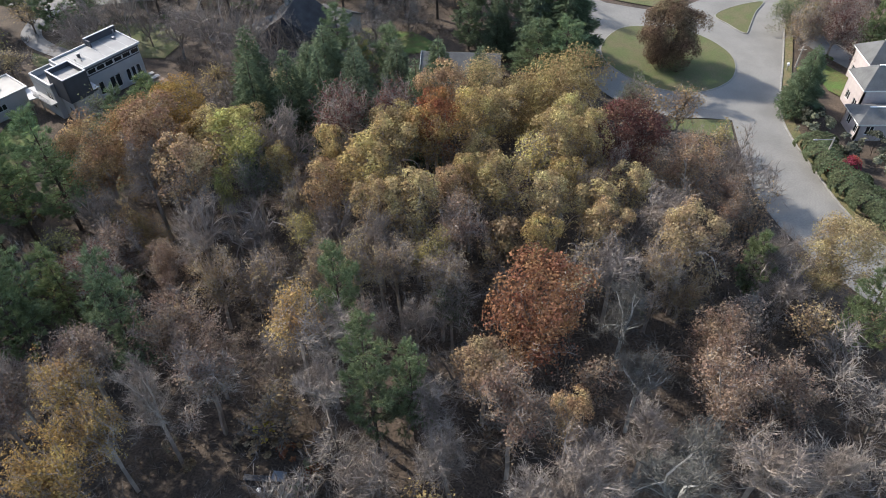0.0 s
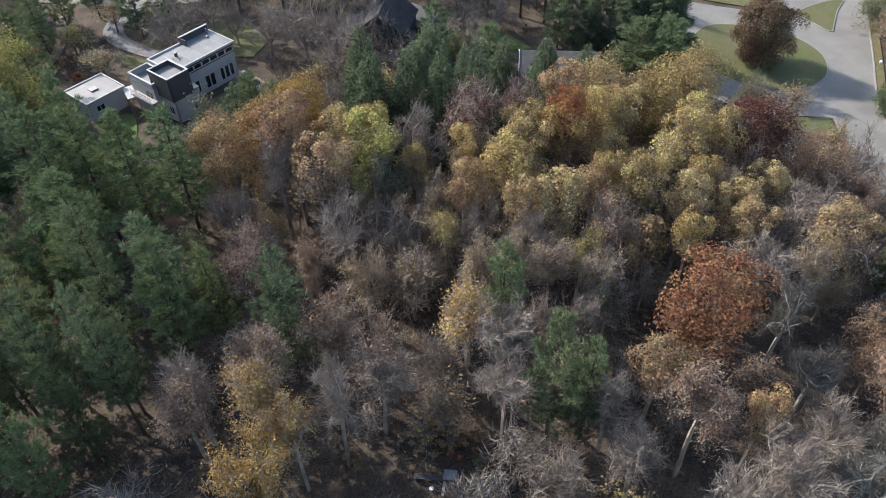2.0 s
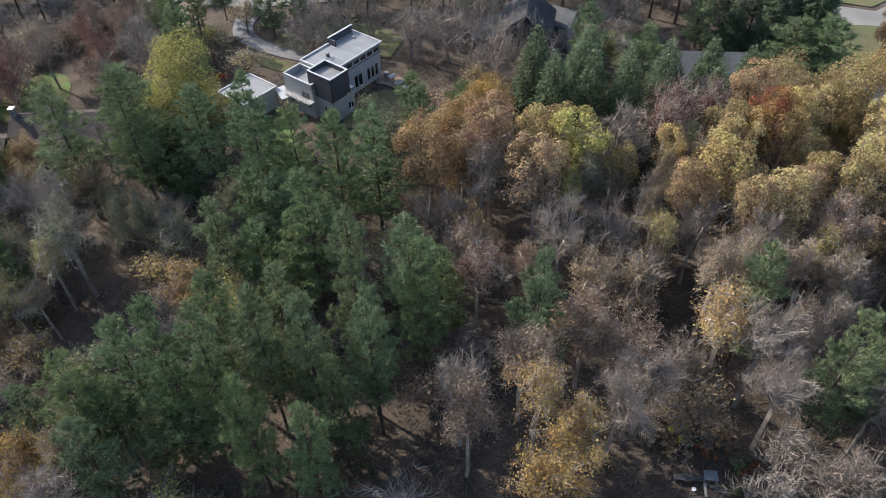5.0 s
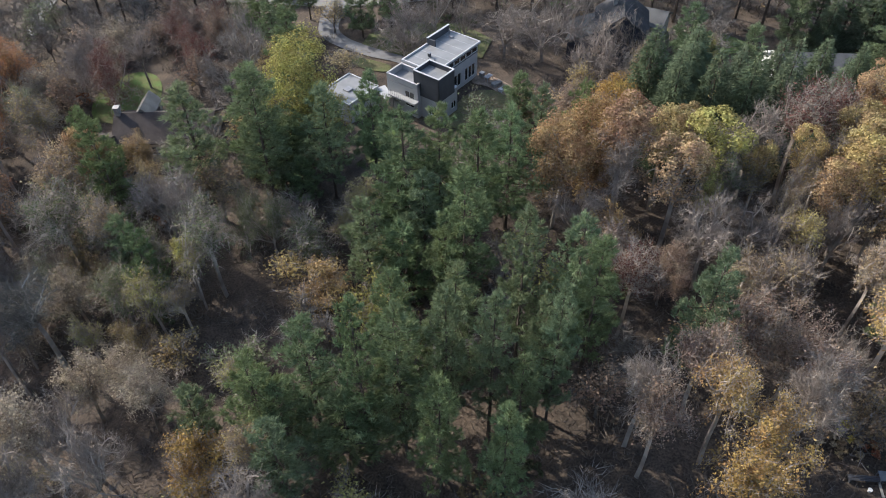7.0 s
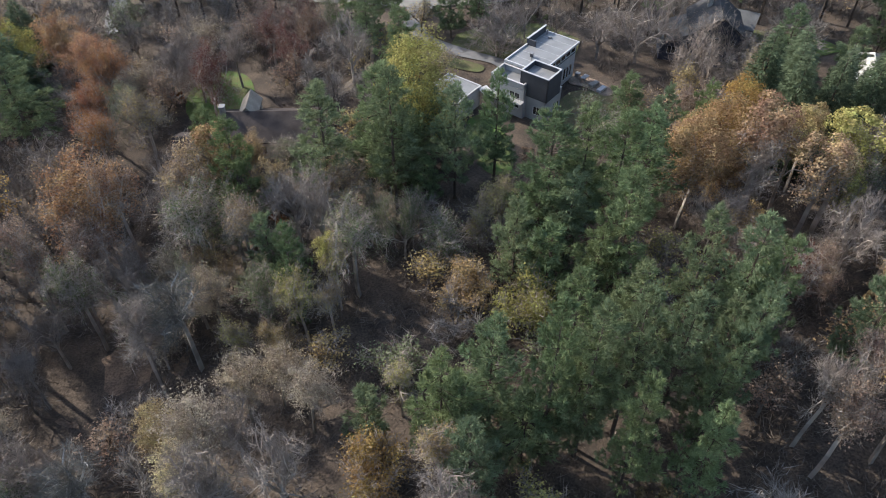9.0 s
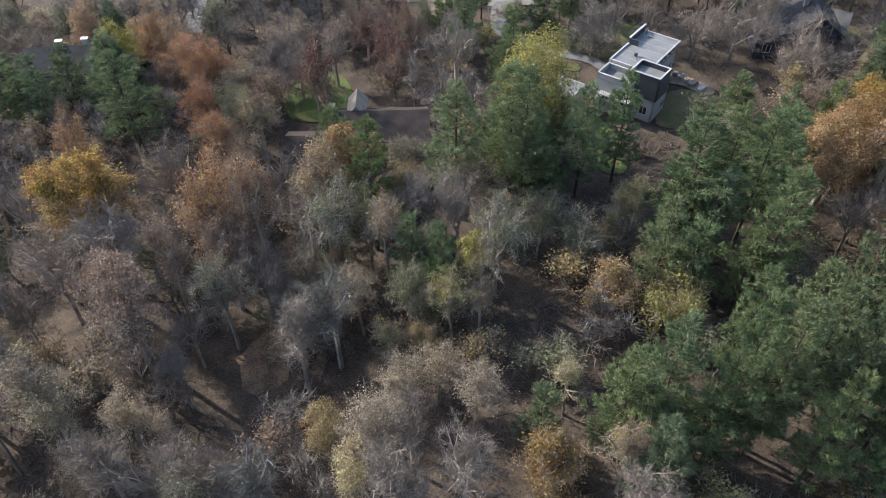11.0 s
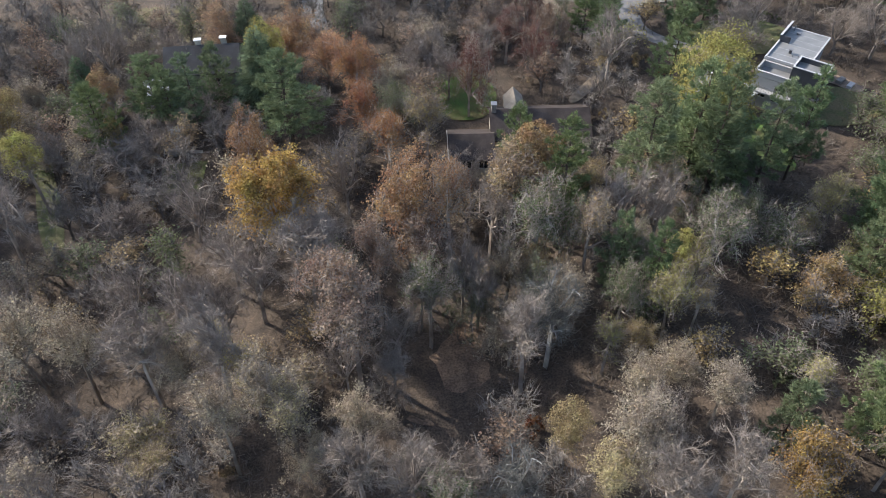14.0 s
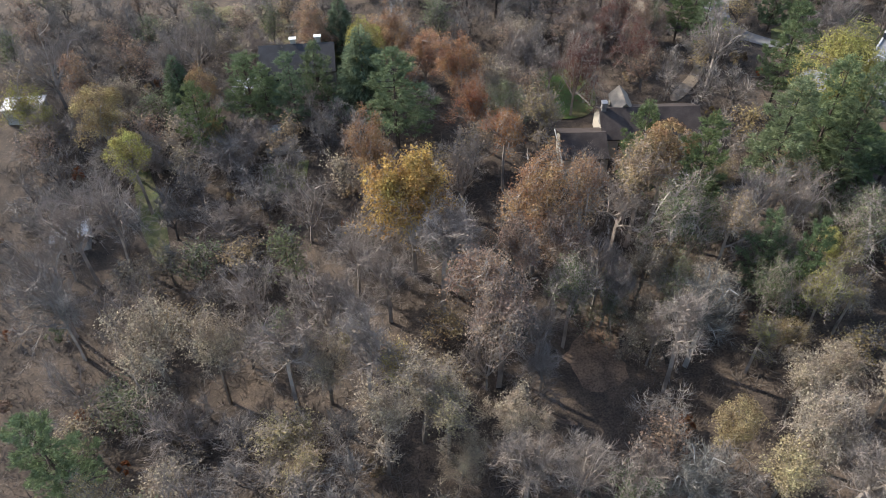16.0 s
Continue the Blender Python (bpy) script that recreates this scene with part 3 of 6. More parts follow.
slate = pitched_house("slate_roof_house", -5.2, 97.4, 3.4, -4, 11.5, 9.6, 3.4, 6.3, WHITE, SLATE, {"s": [(1.2, 2.6, 0.9, 2.3, 2), (4.8, 6.2, 0.9, 2.3, 2), (8.4, 9.8, 0.9, 2.3, 2)], "w": [(3.0, 4.6, 0.9, 2.3, 2)]},
                      "house with a blue-grey shingle roof and white gable boards")
for y0, y1, turn in ((-0.5, 4.8, 1), (10.1, 4.8, -1)):
    rake = bmesh.new()
    for y, z in ((y0, 3.12), (y1, 6.1)):
        for x in (-0.50, -0.42):
            for dz in (0.0, 0.34):
                rake.verts.new((x, y, z + dz))
    v = list(rake.verts)
    for f in ((0, 1, 3, 2), (4, 6, 7, 5), (0, 4, 5, 1), (2, 3, 7, 6), (0, 2, 6, 4), (1, 5, 7, 3)):
        rake.faces.new([v[k] for k in f])
    bmesh.ops.recalc_face_normals(rake, faces=rake.faces[:])
    part("rake_board", rake, WHITE, slate, "white gable board")
pitched_house("grey_garage", -25.0, 118.0, 4.0, -28, 6.0, 6.0, 2.8, 4.6, STUCCO, SLATE, {"s": [(1.6, 4.4, 0, 2.2, 4)]}, "small pale grey outbuilding with a shingle roof")


def brown_house():
    h = thing("brown_house", -104.8, 87.0, 0.6, 2, "long low house with brown shingle roofs and beige gables", "house")
    wall(h, "wall", 0, 0, 14, 0, -2.5, 3.3, BEIGE, [(2 + 3.0 * i, 3.5 + 3.0 * i, 1.0, 2.4, 2) for i in range(4)])
    wall(h, "wall", 14, 0.25, 14, 7.75, -2.5, 3.3, BEIGE, [(2.5, 4.0, 1.0, 2.4, 2)])
    wall(h, "wall", 14, 8, 0, 8, -2.5, 3.3, BEIGE, [(3, 4.4, 1.0, 2.4, 2), (9, 10.4, 1.0, 2.4, 2)])
    wall(h, "wall", 0, 7.75, 0, 0.25, -2.5, 3.3, BEIGE, [(5.2, 6.4, 1.0, 2.4, 2)])
    gable_roof(h, 0, 14, 0, 8, 3.4, 5.9, BROWNROOF, 0.5)
    gable_end(h, 0.0, 0.1, 7.9, 3.3, 5.8, BEIGE, "x")
    gable_end(h, 13.8, 0.1, 7.9, 3.3, 5.8, BEIGE, "x")
    # lower wing to the west
    wall(h, "wing_wall", -6.4, -3.6, -0.02, -3.6, -2.5, 2.6, BEIGE, [(1.3, 2.9, 0.8, 2.2, 2), (4.0, 5.4, 0.8, 2.2, 2)])
    wall(h, "wing_wall", -0.02, -3.35, -0.02, 3.0, -2.5, 2.6, BEIGE)
    wall(h, "wing_wall", -0.02, 3.25, -6.4, 3.25, -2.5, 2.6, BEIGE, [(2.0, 3.4, 0.8, 2.2, 2)])
    wall(h, "wing_wall", -6.4, 3.0, -6.4, -3.35, -2.5, 2.6, BEIGE, [(2.4, 3.8, 0.8, 2.2, 2)])
    gable_roof(h, -6.4, -0.45, -3.6, 3.25, 2.7, 4.6, BROWNROOF, 0.4, "x", "wing_roof")
    gable_end(h, -6.4, -3.5, 3.15, 2.6, 4.5, BEIGE, "x")
    part("barge_board", box(-6.86, -6.8, -3.9, 3.6, 2.45, 2.7), WHITE, h)
    # cross gable behind the ridge
    gable_roof(h, 2.2, 4.8, 4.3, 9.0, 4.9, 6.5, TANROOF, 0.2, "y", "cross_roof")
    gable_end(h, 8.8, 2.3, 4.7, 4.8, 6.4, BEIGE, "y")
    gable_end(h, 4.4, 2.3, 4.7, 4.8, 6.4, BEIGE, "y")
    wall(h, "cross_wall", 4.8, 8.02, 4.8, 9.0, -2.5, 4.8, BEIGE)
    wall(h, "cross_wall", 4.8, 9.0, 2.2, 9.0, -2.5, 4.8, BEIGE, [(0.8, 1.8, 1.0, 2.4, 2)])
    wall(h, "cross_wall", 2.2, 9.0, 2.2, 8.02, -2.5, 4.8, BEIGE)
    c = part("chimney", box(-0.2, 0.5, 3.5, 4.3, 3.4, 6.9), STONE, h)
    part("cap", box(-0.3, 0.6, 3.4, 4.4, 6.9, 7.05, 0.02), METAL, c)
    return h


TANROOF = material("tan_shingle_roof", (0.40, 0.34, 0.27), 0.85, vary=0.12, scale=0.8, fine=9)
brown_house()
pitched_house("dark_roof_house", -159.0, 107.0, -0.8, 6, 12, 9, 3.6, 6.4, STONE, DARKROOF, {"s": [(2, 3.5, 1.2, 2.6, 2), (8, 9.5, 1.2, 2.6, 2)]},
              "house with a dark shingle roof and two white-capped chimneys", [(5.4, 5.2, 7.0, True), (9.6, 5.6, 7.0, True)])


def flat_shed(name, x, y, turn, lx, ly, height, label, low=-2.0, dull=False):
    s = thing(name, x, y, ground(x, y), turn, label, "building")
    for a in ((0, 0, lx, 0), (lx, 0, lx, ly), (lx, ly, 0, ly), (0, ly, 0, 0)):
        length = math.hypot(a[2] - a[0], a[3] - a[1])
        wall(s, "wall", *a, low, height, STUCCO, [(length * 0.3, length * 0.6, 0.8, height - 0.5, 2)], thick=0.2)
    part("roof", box(-0.3, lx + 0.3, -0.3, ly + 0.3, height, height + 0.1), MEMBRANE if dull else WETROOF, s, "glossy pale roof catching the sun")
    coping(s, -0.32, lx + 0.32, -0.32, ly + 0.32, height + 0.1, 0.15, 0.08)
    return s


WETROOF = material("glossy_roof", (0.78, 0.78, 0.80), 0.25, spec=0.9, vary=0.04)
flat_shed("outbuilding", -165.6, 110.0, 10, 4.6, 5.2, 3.0, "outbuilding with a bright reflecting flat roof behind trees")
flat_shed("outbuilding", -157.6, 98.4, 10, 2.0, 1.6, 2.2, "tiny outbuilding with a bright reflecting roof")
flat_shed("outbuilding", -206.0, 107.4, 8, 6.4, 3.6, 3.0, "long outbuilding with a bright reflecting roof")
flat_shed("outbuilding", -188.0, 78.6, 15, 5.0, 4.0, 2.6, "outbuilding with a bright reflecting roof on the slope")
flat_shed("outbuilding", -95.6, 79.0, 8, 1.5, 1.1, 2.0, "small shed roof among the trees", dull=True)


def townhouse():
    h = thing("brick_townhouse", 57.4, 87.9, 3.0, 0, "pale pink brick house with stepped grey roofs and white trim", "house")
    bays = ((0.0, 0.0, 9.0, 4.6, 2.6), (2.2, 5.6, 12.0, 5.4, 4.6), (5.6, 12.4, 12.0, 5.6, 4.8))
    for bx, by, lx, ly, eave in bays:
        wall(h, "wall", bx, by, bx + lx, by, -0.8, eave, BRICK, [(1.2, 2.4, 0.9, 2.3, 2), (5.0, 6.2, 0.9, 2.3, 2)])
        wall(h, "wall", bx + lx, by, bx + lx, by + ly, -0.8, eave, BRICK)
        wall(h, "wall", bx + lx, by + ly, bx, by + ly, -0.8, eave, BRICK)
        rows = [(1.0, 2.1, 0.9, 2.3, 2), (3.4, 4.5, 0.9, 2.3, 2)]
        rows += [(a, b, c + 2.7, d + 2.6, e) for a, b, c, d, e in rows] if eave > 5 else []
        wall(h, "wall", bx, by + ly, bx, by, -0.8, eave, BRICK, rows)
        part("cornice", box(bx - 0.3, bx + lx + 0.3, by - 0.3, by + ly + 0.3, eave, eave + 0.28, 0.03), WHITE, h, "white cornice")
        # hipped roof
        bm = bmesh.new()
        x0, x1, y0, y1, z0, z1 = bx - 0.35, bx + lx + 0.35, by - 0.35, by + ly + 0.35, eave + 0.28, eave + (2.7 if eave > 3 else 1.5)
        base = [bm.verts.new(p) for p in ((x0, y0, z0), (x1, y0, z0), (x1, y1, z0), (x0, y1, z0))]
        my, inset = (y0 + y1) / 2, (y1 - y0) * 0.42
        a, b = bm.verts.new((x0 + inset, my, z1)), bm.verts.new((x1 - inset, my, z1))
        for f in ((base[0], base[1], b, a), (base[1], base[2], b), (base[2], base[3], a, b), (base[3], base[0], a), base[::-1]):
            bm.faces.new(f)
        part("roof", bm, SLATE, h, "grey shingle hipped roof")
        part("ridge_cap", box(x0 + inset, x1 - inset, my - 0.12, my + 0.12, z1 - 0.05, z1 + 0.04), WHITE, h)
    for cx, cy in ((9.5, 16.5), (8.5, 9.0)):
        c = part("chimney", box(cx - 0.5, cx + 0.5, cy - 0.4, cy + 0.4, 7.0, 10.2), DARKCLAD, h, "dark chimney")
        part("cap", box(cx - 0.6, cx + 0.6, cy - 0.5, cy + 0.5, 10.2, 10.35, 0.02), METAL, c)
    return h


townhouse()


# ---- trees ----
rng = np.random.default_rng(7)


def unit(n):
    v = rng.normal(size=(n, 3))
    return v / np.linalg.norm(v, axis=1, keepdims=True)


def leaves_at(centers, normals, size, aspect=1.0, along=None):
    """Small three-cornered leaf sprays, lying across their normals; along: the way in which long ones point."""
    n = len(centers)
    normals = normals / (np.linalg.norm(normals, axis=1, keepdims=True) + 1e-9)
    a = np.cross(normals, unit(n) if along is None else along)
    a /= np.linalg.norm(a, axis=1, keepdims=True) + 1e-9
    b = np.cross(a, normals)
    s = size * rng.uniform(0.6, 1.4, (n, 1))
    bend = normals * s * 0.25
    l = b * s * aspect
    return np.stack([centers - l * 0.5 + a * s * 0.55 - bend, centers - l * 0.5 - a * s * 0.55 - bend, centers + l * 0.6], 1).reshape(-1, 3)


def card_mesh(name, v, per):
    """A mesh of loose cards, per corners each."""
    n = len(v) // per
    me = bpy.data.meshes.new(name)
    me.vertices.add(len(v))
    me.vertices.foreach_set("co", np.asarray(v, np.float32).ravel())
    me.loops.add(n * per)
    me.loops.foreach_set("vertex_index", np.arange(n * per, dtype=np.int32))
    me.polygons.add(n)
    me.polygons.foreach_set("loop_start", np.arange(0, n * per, per, dtype=np.int32))
    me.update(calc_edges=True)
    me.validate()
    return me


def tubes(name, segments, sides):
    """Tapered limbs from segments (p0, p1, r0, r1)."""
    verts, faces = [], []
    for p0, p1, r0, r1 in segments:
        d = p1 - p0
        d = d / (np.linalg.norm(d) + 1e-9)
        u = np.cross(d, (0.3, 0.9, 0.2) if abs(d[2]) > 0.8 else (0, 0, 1.0))
        u /= np.linalg.norm(u)
        w = np.cross(d, u)
        k = len(verts)
        for p, r in ((p0, r0), (p1, r1)):
            for i in range(sides):
                t = 2 * math.pi * i / sides
                verts.append(p + r * (u * math.cos(t) + w * math.sin(t)))
        for i in range(sides):
            j = (i + 1) % sides
            faces.append((k + i, k + j, k + sides + j, k + sides + i))
    return mesh_from(name, verts, faces)


def limb_tree(h, r, trunk_share=0.42, limbs=7, branches=5, shoots=6, up=0.35, wide=1.0, lifts=(0.5, 1.3)):
    """A broadleaf skeleton: heavy segments, thin segments, and the places and ways of the shoot ends."""
    heavy, thin, ends = [], [], []

    def run(p, d, length, r0, r1, steps, bend, into):
        pts = [p]
        for i in range(steps):
            d = d + rng.normal(size=3) * bend + np.array((0, 0, up * 0.25))
            d = d / np.linalg.norm(d)
            q = p + d * length / steps
            into.append((p, q, r0 + (r1 - r0) * i / steps, r0 + (r1 - r0) * (i + 1) / steps))
            p = q
            pts.append(p)
        return pts, d

    girth = 0.018 * h
    trunk, d = run(np.array((0, 0, -0.5)), np.array((0, 0, 1.0)), h * trunk_share + 0.5, girth, girth * 0.7, 4, 0.05, heavy)
    start = rng.uniform(0, 6.28)
    for i in range(limbs):
        a = start + i * 2.4 + rng.uniform(-0.3, 0.3)
        lift = rng.uniform(*lifts) if i else 3.0
        d1 = np.array((math.cos(a), math.sin(a), lift)) / math.hypot(1, lift)
        base = trunk[-1] if i < 3 else trunk[-2] + (trunk[-1] - trunk[-2]) * rng.uniform(0, 1)
        reach = (h * (1 - trunk_share)) * rng.uniform(0.5, 0.72)
        l1, e1 = run(base, d1, reach, girth * 0.55, girth * 0.2, 4, 0.14, heavy)
        for j in range(branches):
            s = l1[1 + j % 4]
            d2 = e1 + rng.normal(size=3) * 0.85 * wide
            d2 = d2 / np.linalg.norm(d2)
            l2, e2 = run(s, d2, reach * rng.uniform(0.4, 0.65), girth * 0.27, girth * 0.11, 3, 0.18, heavy)
            for k in range(shoots):
                s3 = l2[1 + k % 3]
                d3 = e2 + rng.normal(size=3) * 0.8
                d3 = d3 / np.linalg.norm(d3)
                l3, e3 = run(s3, d3, reach * rng.uniform(0.24, 0.46), girth * 0.10, girth * 0.04, 2, 0.2, thin)
                ends += [(l3[0] * 0.5 + l3[1] * 0.5, e3), (l3[1], e3), (l3[2], e3)]
    # scale to the height and spread asked for
    tips = np.array([e[0] for e in ends])
    sz = h * 0.97 / tips[:, 2].max()
    sr = r * 0.92 / np.percentile(np.hypot(tips[:, 0], tips[:, 1]), 93)
    f = np.array((sr, sr, sz))
    foot = h * trunk_share * 0.8

    def dome(p):
        """Outer branches lower than inner ones, as in a rounded crown."""
        p = p * f
        out = min(math.hypot(p[0], p[1]) / (1.08 * r), 1.0)
        over = max(p[2] - foot, 0.0)
        return np.array((p[0], p[1], p[2] - over * (1 - 0.35 - 0.65 * math.sqrt(1 - out * out))))

    grow = lambda segs: [(dome(p), dome(q), a, b) for p, q, a, b in segs]
    return grow(heavy), grow(thin), [(dome(p), d) for p, d in ends]


def twig_cards(ends, per, length, width):
    """Fine twigs as slender tapering slivers."""
    p = np.repeat(np.array([e[0] for e in ends]), per, 0)
    d = np.repeat(np.array([e[1] for e in ends]), per, 0) + rng.normal(size=(len(p), 3)) * 0.6 + np.array((0, 0, 0.3))
    d /= np.linalg.norm(d, axis=1, keepdims=True)
    l = length * rng.uniform(0.5, 1.3, (len(p), 1))
    side = np.cross(d, unit(len(p)))
    side /= np.linalg.norm(side, axis=1, keepdims=True) + 1e-9
    p = p + rng.normal(size=p.shape) * 0.12
    return np.stack([p - side * width, p + side * width, p + d * l], 1).reshape(-1, 3)


def lumpy_crown(h, r, share, count, size, lumps, full=False):
    """Leaves on the outsides of many rounded lumps that fill a domed crown."""
    base = h * (1 - share)
    c = np.array((0, 0, base + h * share * 0.46))
    rad = np.array((r, r, h * share * 0.52))
    d = unit(lumps)
    if not full:
        d[:, 2] = np.abs(d[:, 2]) * rng.choice([1, 1, 1, -0.7], lumps)
    tops = lumps // 5
    d[:tops] = np.column_stack([rng.normal(size=(tops, 2)) * 0.45, np.ones(tops)])
    d /= np.linalg.norm(d, axis=1, keepdims=True)
    wob = 1 + 0.12 * np.sin(3 * np.arctan2(d[:, 1], d[:, 0]) + rng.uniform(0, 6))[:, None]
    lump_c = c + d * rad * rng.uniform(0.40, 0.80, (lumps, 1)) * wob
    lump_r = r * rng.uniform(0.22, 0.42, lumps)
    pick = rng.choice(lumps, count, p=lump_r ** 2 / (lump_r ** 2).sum())
    out = d[pick] * np.array((1, 1, 0.9)) + unit(count) * 1.15 + np.array((0, 0, 0.35))
    out /= np.linalg.norm(out, axis=1, keepdims=True)
    p = lump_c[pick] + out * (lump_r[pick] * (1.12 - 0.75 * rng.beta(1.0, 2.2, count)))[:, None]
    return leaves_at(p, out + unit(count) * 0.6, size)


def crown_share(h, r):
    """How much of the height a rounded crown of that radius takes up."""
    return min(0.82, 2.1 * r / h)


def clumped_leaves(ends, leaves, size, r, top, spread=0.40):
    """Leaves in tufts round the shoot ends, thickest on the sunlit upper outside; a third of the shoots are bare."""
    e = np.array([x[0] for x in ends])
    low, high = e[:, 2].min(), e[:, 2].max()
    w = ((e[:, 2] - low) / (high - low) + 0.25) ** top * rng.choice((0.08, 0.6, 1.0, 1.6), len(e))
    pick = rng.choice(len(e), leaves, p=w / w.sum())
    c = e[pick] + rng.normal(size=(leaves, 3)) * spread * np.array((1, 1, 0.7))
    way = np.column_stack([e[pick][:, :2] / r, np.full(leaves, 0.75)])
    return leaves_at(c, way + unit(leaves) * 0.8, size)


def broadleaf_proto(h, r, density, size=0.15, under=True, lumps=0):
    """A leafy tree: limbs, fine twigs below and at the sides, tufted leaves above."""
    share = crown_share(h, r)
    heavy, thin, ends = limb_tree(h, r * 0.95, 1 - share, 7, 5, 4, lifts=(0.35, 1.2))
    p = {"h": h, "r": r, "trunk": tubes("trunk", heavy, 3)}
    if not under:
        p["crown"] = card_mesh("crown", lumpy_crown(h, r, 0.95, int(density * r * r), size, lumps, True), 3)
        return p
    n = int(density * r * r / 2)
    p["crown"] = card_mesh("crown", np.vstack([lumpy_crown(h, r, share, n, size, int(2.4 * r * r)), clumped_leaves(ends, n, size, r, 1.0)]), 3)
    p["undercrown"] = card_mesh("undercrown", twig_cards(ends, 3, 0.8, 0.018), 3)
    return p


def bare_proto(h, r, per, density=0, size=0.14, width=0.020, length=0.95, top=1.4, forks=(7, 5, 6), lifts=(0.5, 1.6), share=None):
    """A tree that has lost most or all of its leaves: limbs, branches and a haze of fine twigs."""
    heavy, thin, ends = limb_tree(h, r, 1 - (share or crown_share(h, r) * 1.1), *forks, up=0.5, wide=1.0, lifts=lifts)
    p = {"h": h, "r": r, "trunk": tubes("trunk", heavy, 3)}
    slivers = twig_cards(ends, per, length, width)
    extra = [np.stack([a - (0.030, 0.020, 0), a + (0.030, 0.020, 0), b], 0) for a, b, _, _ in thin]
    p["crown"] = card_mesh("crown", np.vstack([slivers] + extra), 3)
    if density:
        p["foliage"] = card_mesh("foliage", clumped_leaves(ends, int(density * r * r), size, r, top), 3)
    return p


def pine_proto(h, r, whorls, tufts, bare=0.3, cone=0.6):
    """A white pine: straight trunk, uneven whorls of level limbs turning up at the ends, each a flat fan of needle tufts with gaps between."""
    heavy, spots = [], []
    for i in range(6):
        heavy.append((np.array((0, 0, -0.5 + (h + 0.3) * i / 6)), np.array((0, 0, -0.5 + (h + 0.3) * (i + 1) / 6)), 0.015 * h * (1 - i / 6.3), 0.015 * h * (1 - (i + 1) / 6.3)))
    for w in range(whorls):
        t = w / (whorls - 1)
        z = h * (bare + (0.95 - bare) * t) + rng.normal() * 0.2
        reach = r * (1 - 0.90 * t) ** cone * (0.55 + 0.45 * min(1, (t + 0.1) / 0.35))
        n, a0 = rng.integers(4, 6), rng.uniform(0, 6.28)
        for k in range(n):
            a = a0 + 6.28 * k / n + rng.uniform(-0.35, 0.35)
            L = max(reach * rng.choice((0.4, 0.75, 1.0, 1.2)), 0.6)
            rise = L * rng.uniform(0.08, 0.38)
            out, side = np.array((math.cos(a), math.sin(a), 0)), np.array((-math.sin(a), math.cos(a), 0))
            p0 = np.array((0, 0, z))
            p1, p2 = p0 + out * L * 0.6 + (0, 0, rise * 0.25), p0 + out * L + (0, 0, rise)
            heavy.append((p0, p1, 0.07 * (1.2 - t), 0.04)), heavy.append((p1, p2, 0.04, 0.012))
            m = max(5, int(tufts * L / r))
            for j in range(m):
                s = rng.uniform(0.32, 1.04)
                wide = 0.42 * L * math.sin(min(1.0, (1.15 - s) * 2.2)) * rng.uniform(-1, 1)
                c = p0 + out * L * s + side * wide + np.array((0, 0, rise * s * s + 0.10 + rng.normal() * 0.10))
                d = out * 0.8 + side * wide / L * 1.6 + np.array((0, 0, 0.55))
                spots.append((c, d, 0.85 + 0.25 * s))
    for f in (0.92, 0.95, 0.98, 1.0):
        spots += [(np.array((rng.normal() * 0.22, rng.normal() * 0.22, h * f)), np.array((rng.normal() * 0.4, rng.normal() * 0.4, 1.0)), 0.9) for _ in range(3)]
    per = 14
    c = np.repeat(np.array([p[0] for p in spots]), per, 0)
    d = np.repeat(np.array([p[1] for p in spots]), per, 0)
    g = np.repeat(np.array([p[2] for p in spots]), per)[:, None]
    d = d / np.linalg.norm(d, axis=1, keepdims=True) + unit(len(d)) * 0.85
    d /= np.linalg.norm(d, axis=1, keepdims=True)
    across = np.cross(d, unit(len(d)))
    across /= np.linalg.norm(across, axis=1, keepdims=True) + 1e-9
    c = c + rng.normal(size=c.shape) * 0.10
    wd = 0.044 * g
    v = np.stack([c - across * wd, c + across * wd, c + d * 0.48 * g * rng.uniform(0.7, 1.25, (len(c), 1))], 1).reshape(-1, 3)
    return {"h": h, "r": r, "trunk": tubes("trunk", heavy, 4), "crown": card_mesh("crown", v, 3)}


def spruce_proto(h, r, needles):
    """A spruce: a close cone of drooping tiers."""
    heavy = [(np.array((0, 0, -0.5)), np.array((0, 0, h * 0.5)), 0.016 * h, 0.01 * h), (np.array((0, 0, h * 0.5)), np.array((0, 0, h)), 0.01 * h, 0.01)]
    t = 1 - np.sqrt(rng.uniform(0, 1, needles))
    tiers = 13
    t = np.clip((np.floor(t * tiers) + rng.beta(1.2, 2.5, needles)) / tiers, 0, 0.995)
    a = rng.uniform(0, 6.28, needles)
    lobes = 0.74 + 0.20 * np.cos(a * 5 + np.floor(t * tiers) * 2.1) + 0.10 * np.sin(a * 2 + 1.0)
    rho = r * (1 - t) ** 0.58 * lobes * rng.uniform(0.35, 1.12, needles) ** 0.6 + 0.10
    z = h * (0.06 + 0.94 * t) - rho * 0.10 + rng.normal(size=needles) * 0.22
    c = np.stack([np.cos(a) * rho, np.sin(a) * rho, z], 1)
    d = np.stack([np.cos(a), np.sin(a), np.full(needles, -0.25)], 1) + rng.normal(size=(needles, 3)) * 0.35
    return {"h": h, "r": r, "trunk": tubes("trunk", heavy, 5), "crown": card_mesh("crown", leaves_at(c, unit(needles) * 0.6 + (0, 0, 1.0), 0.13, 2.8, d), 3)}


def shapes(make, *args, sizes=((16, 2.9), (16, 4.0), (16, 5.4)), each=3, **more):
    """The same tree in a slender, a middling and a broad build."""
    return [make(h, r, *args, **more) for h, r in sizes for _ in range(each)]


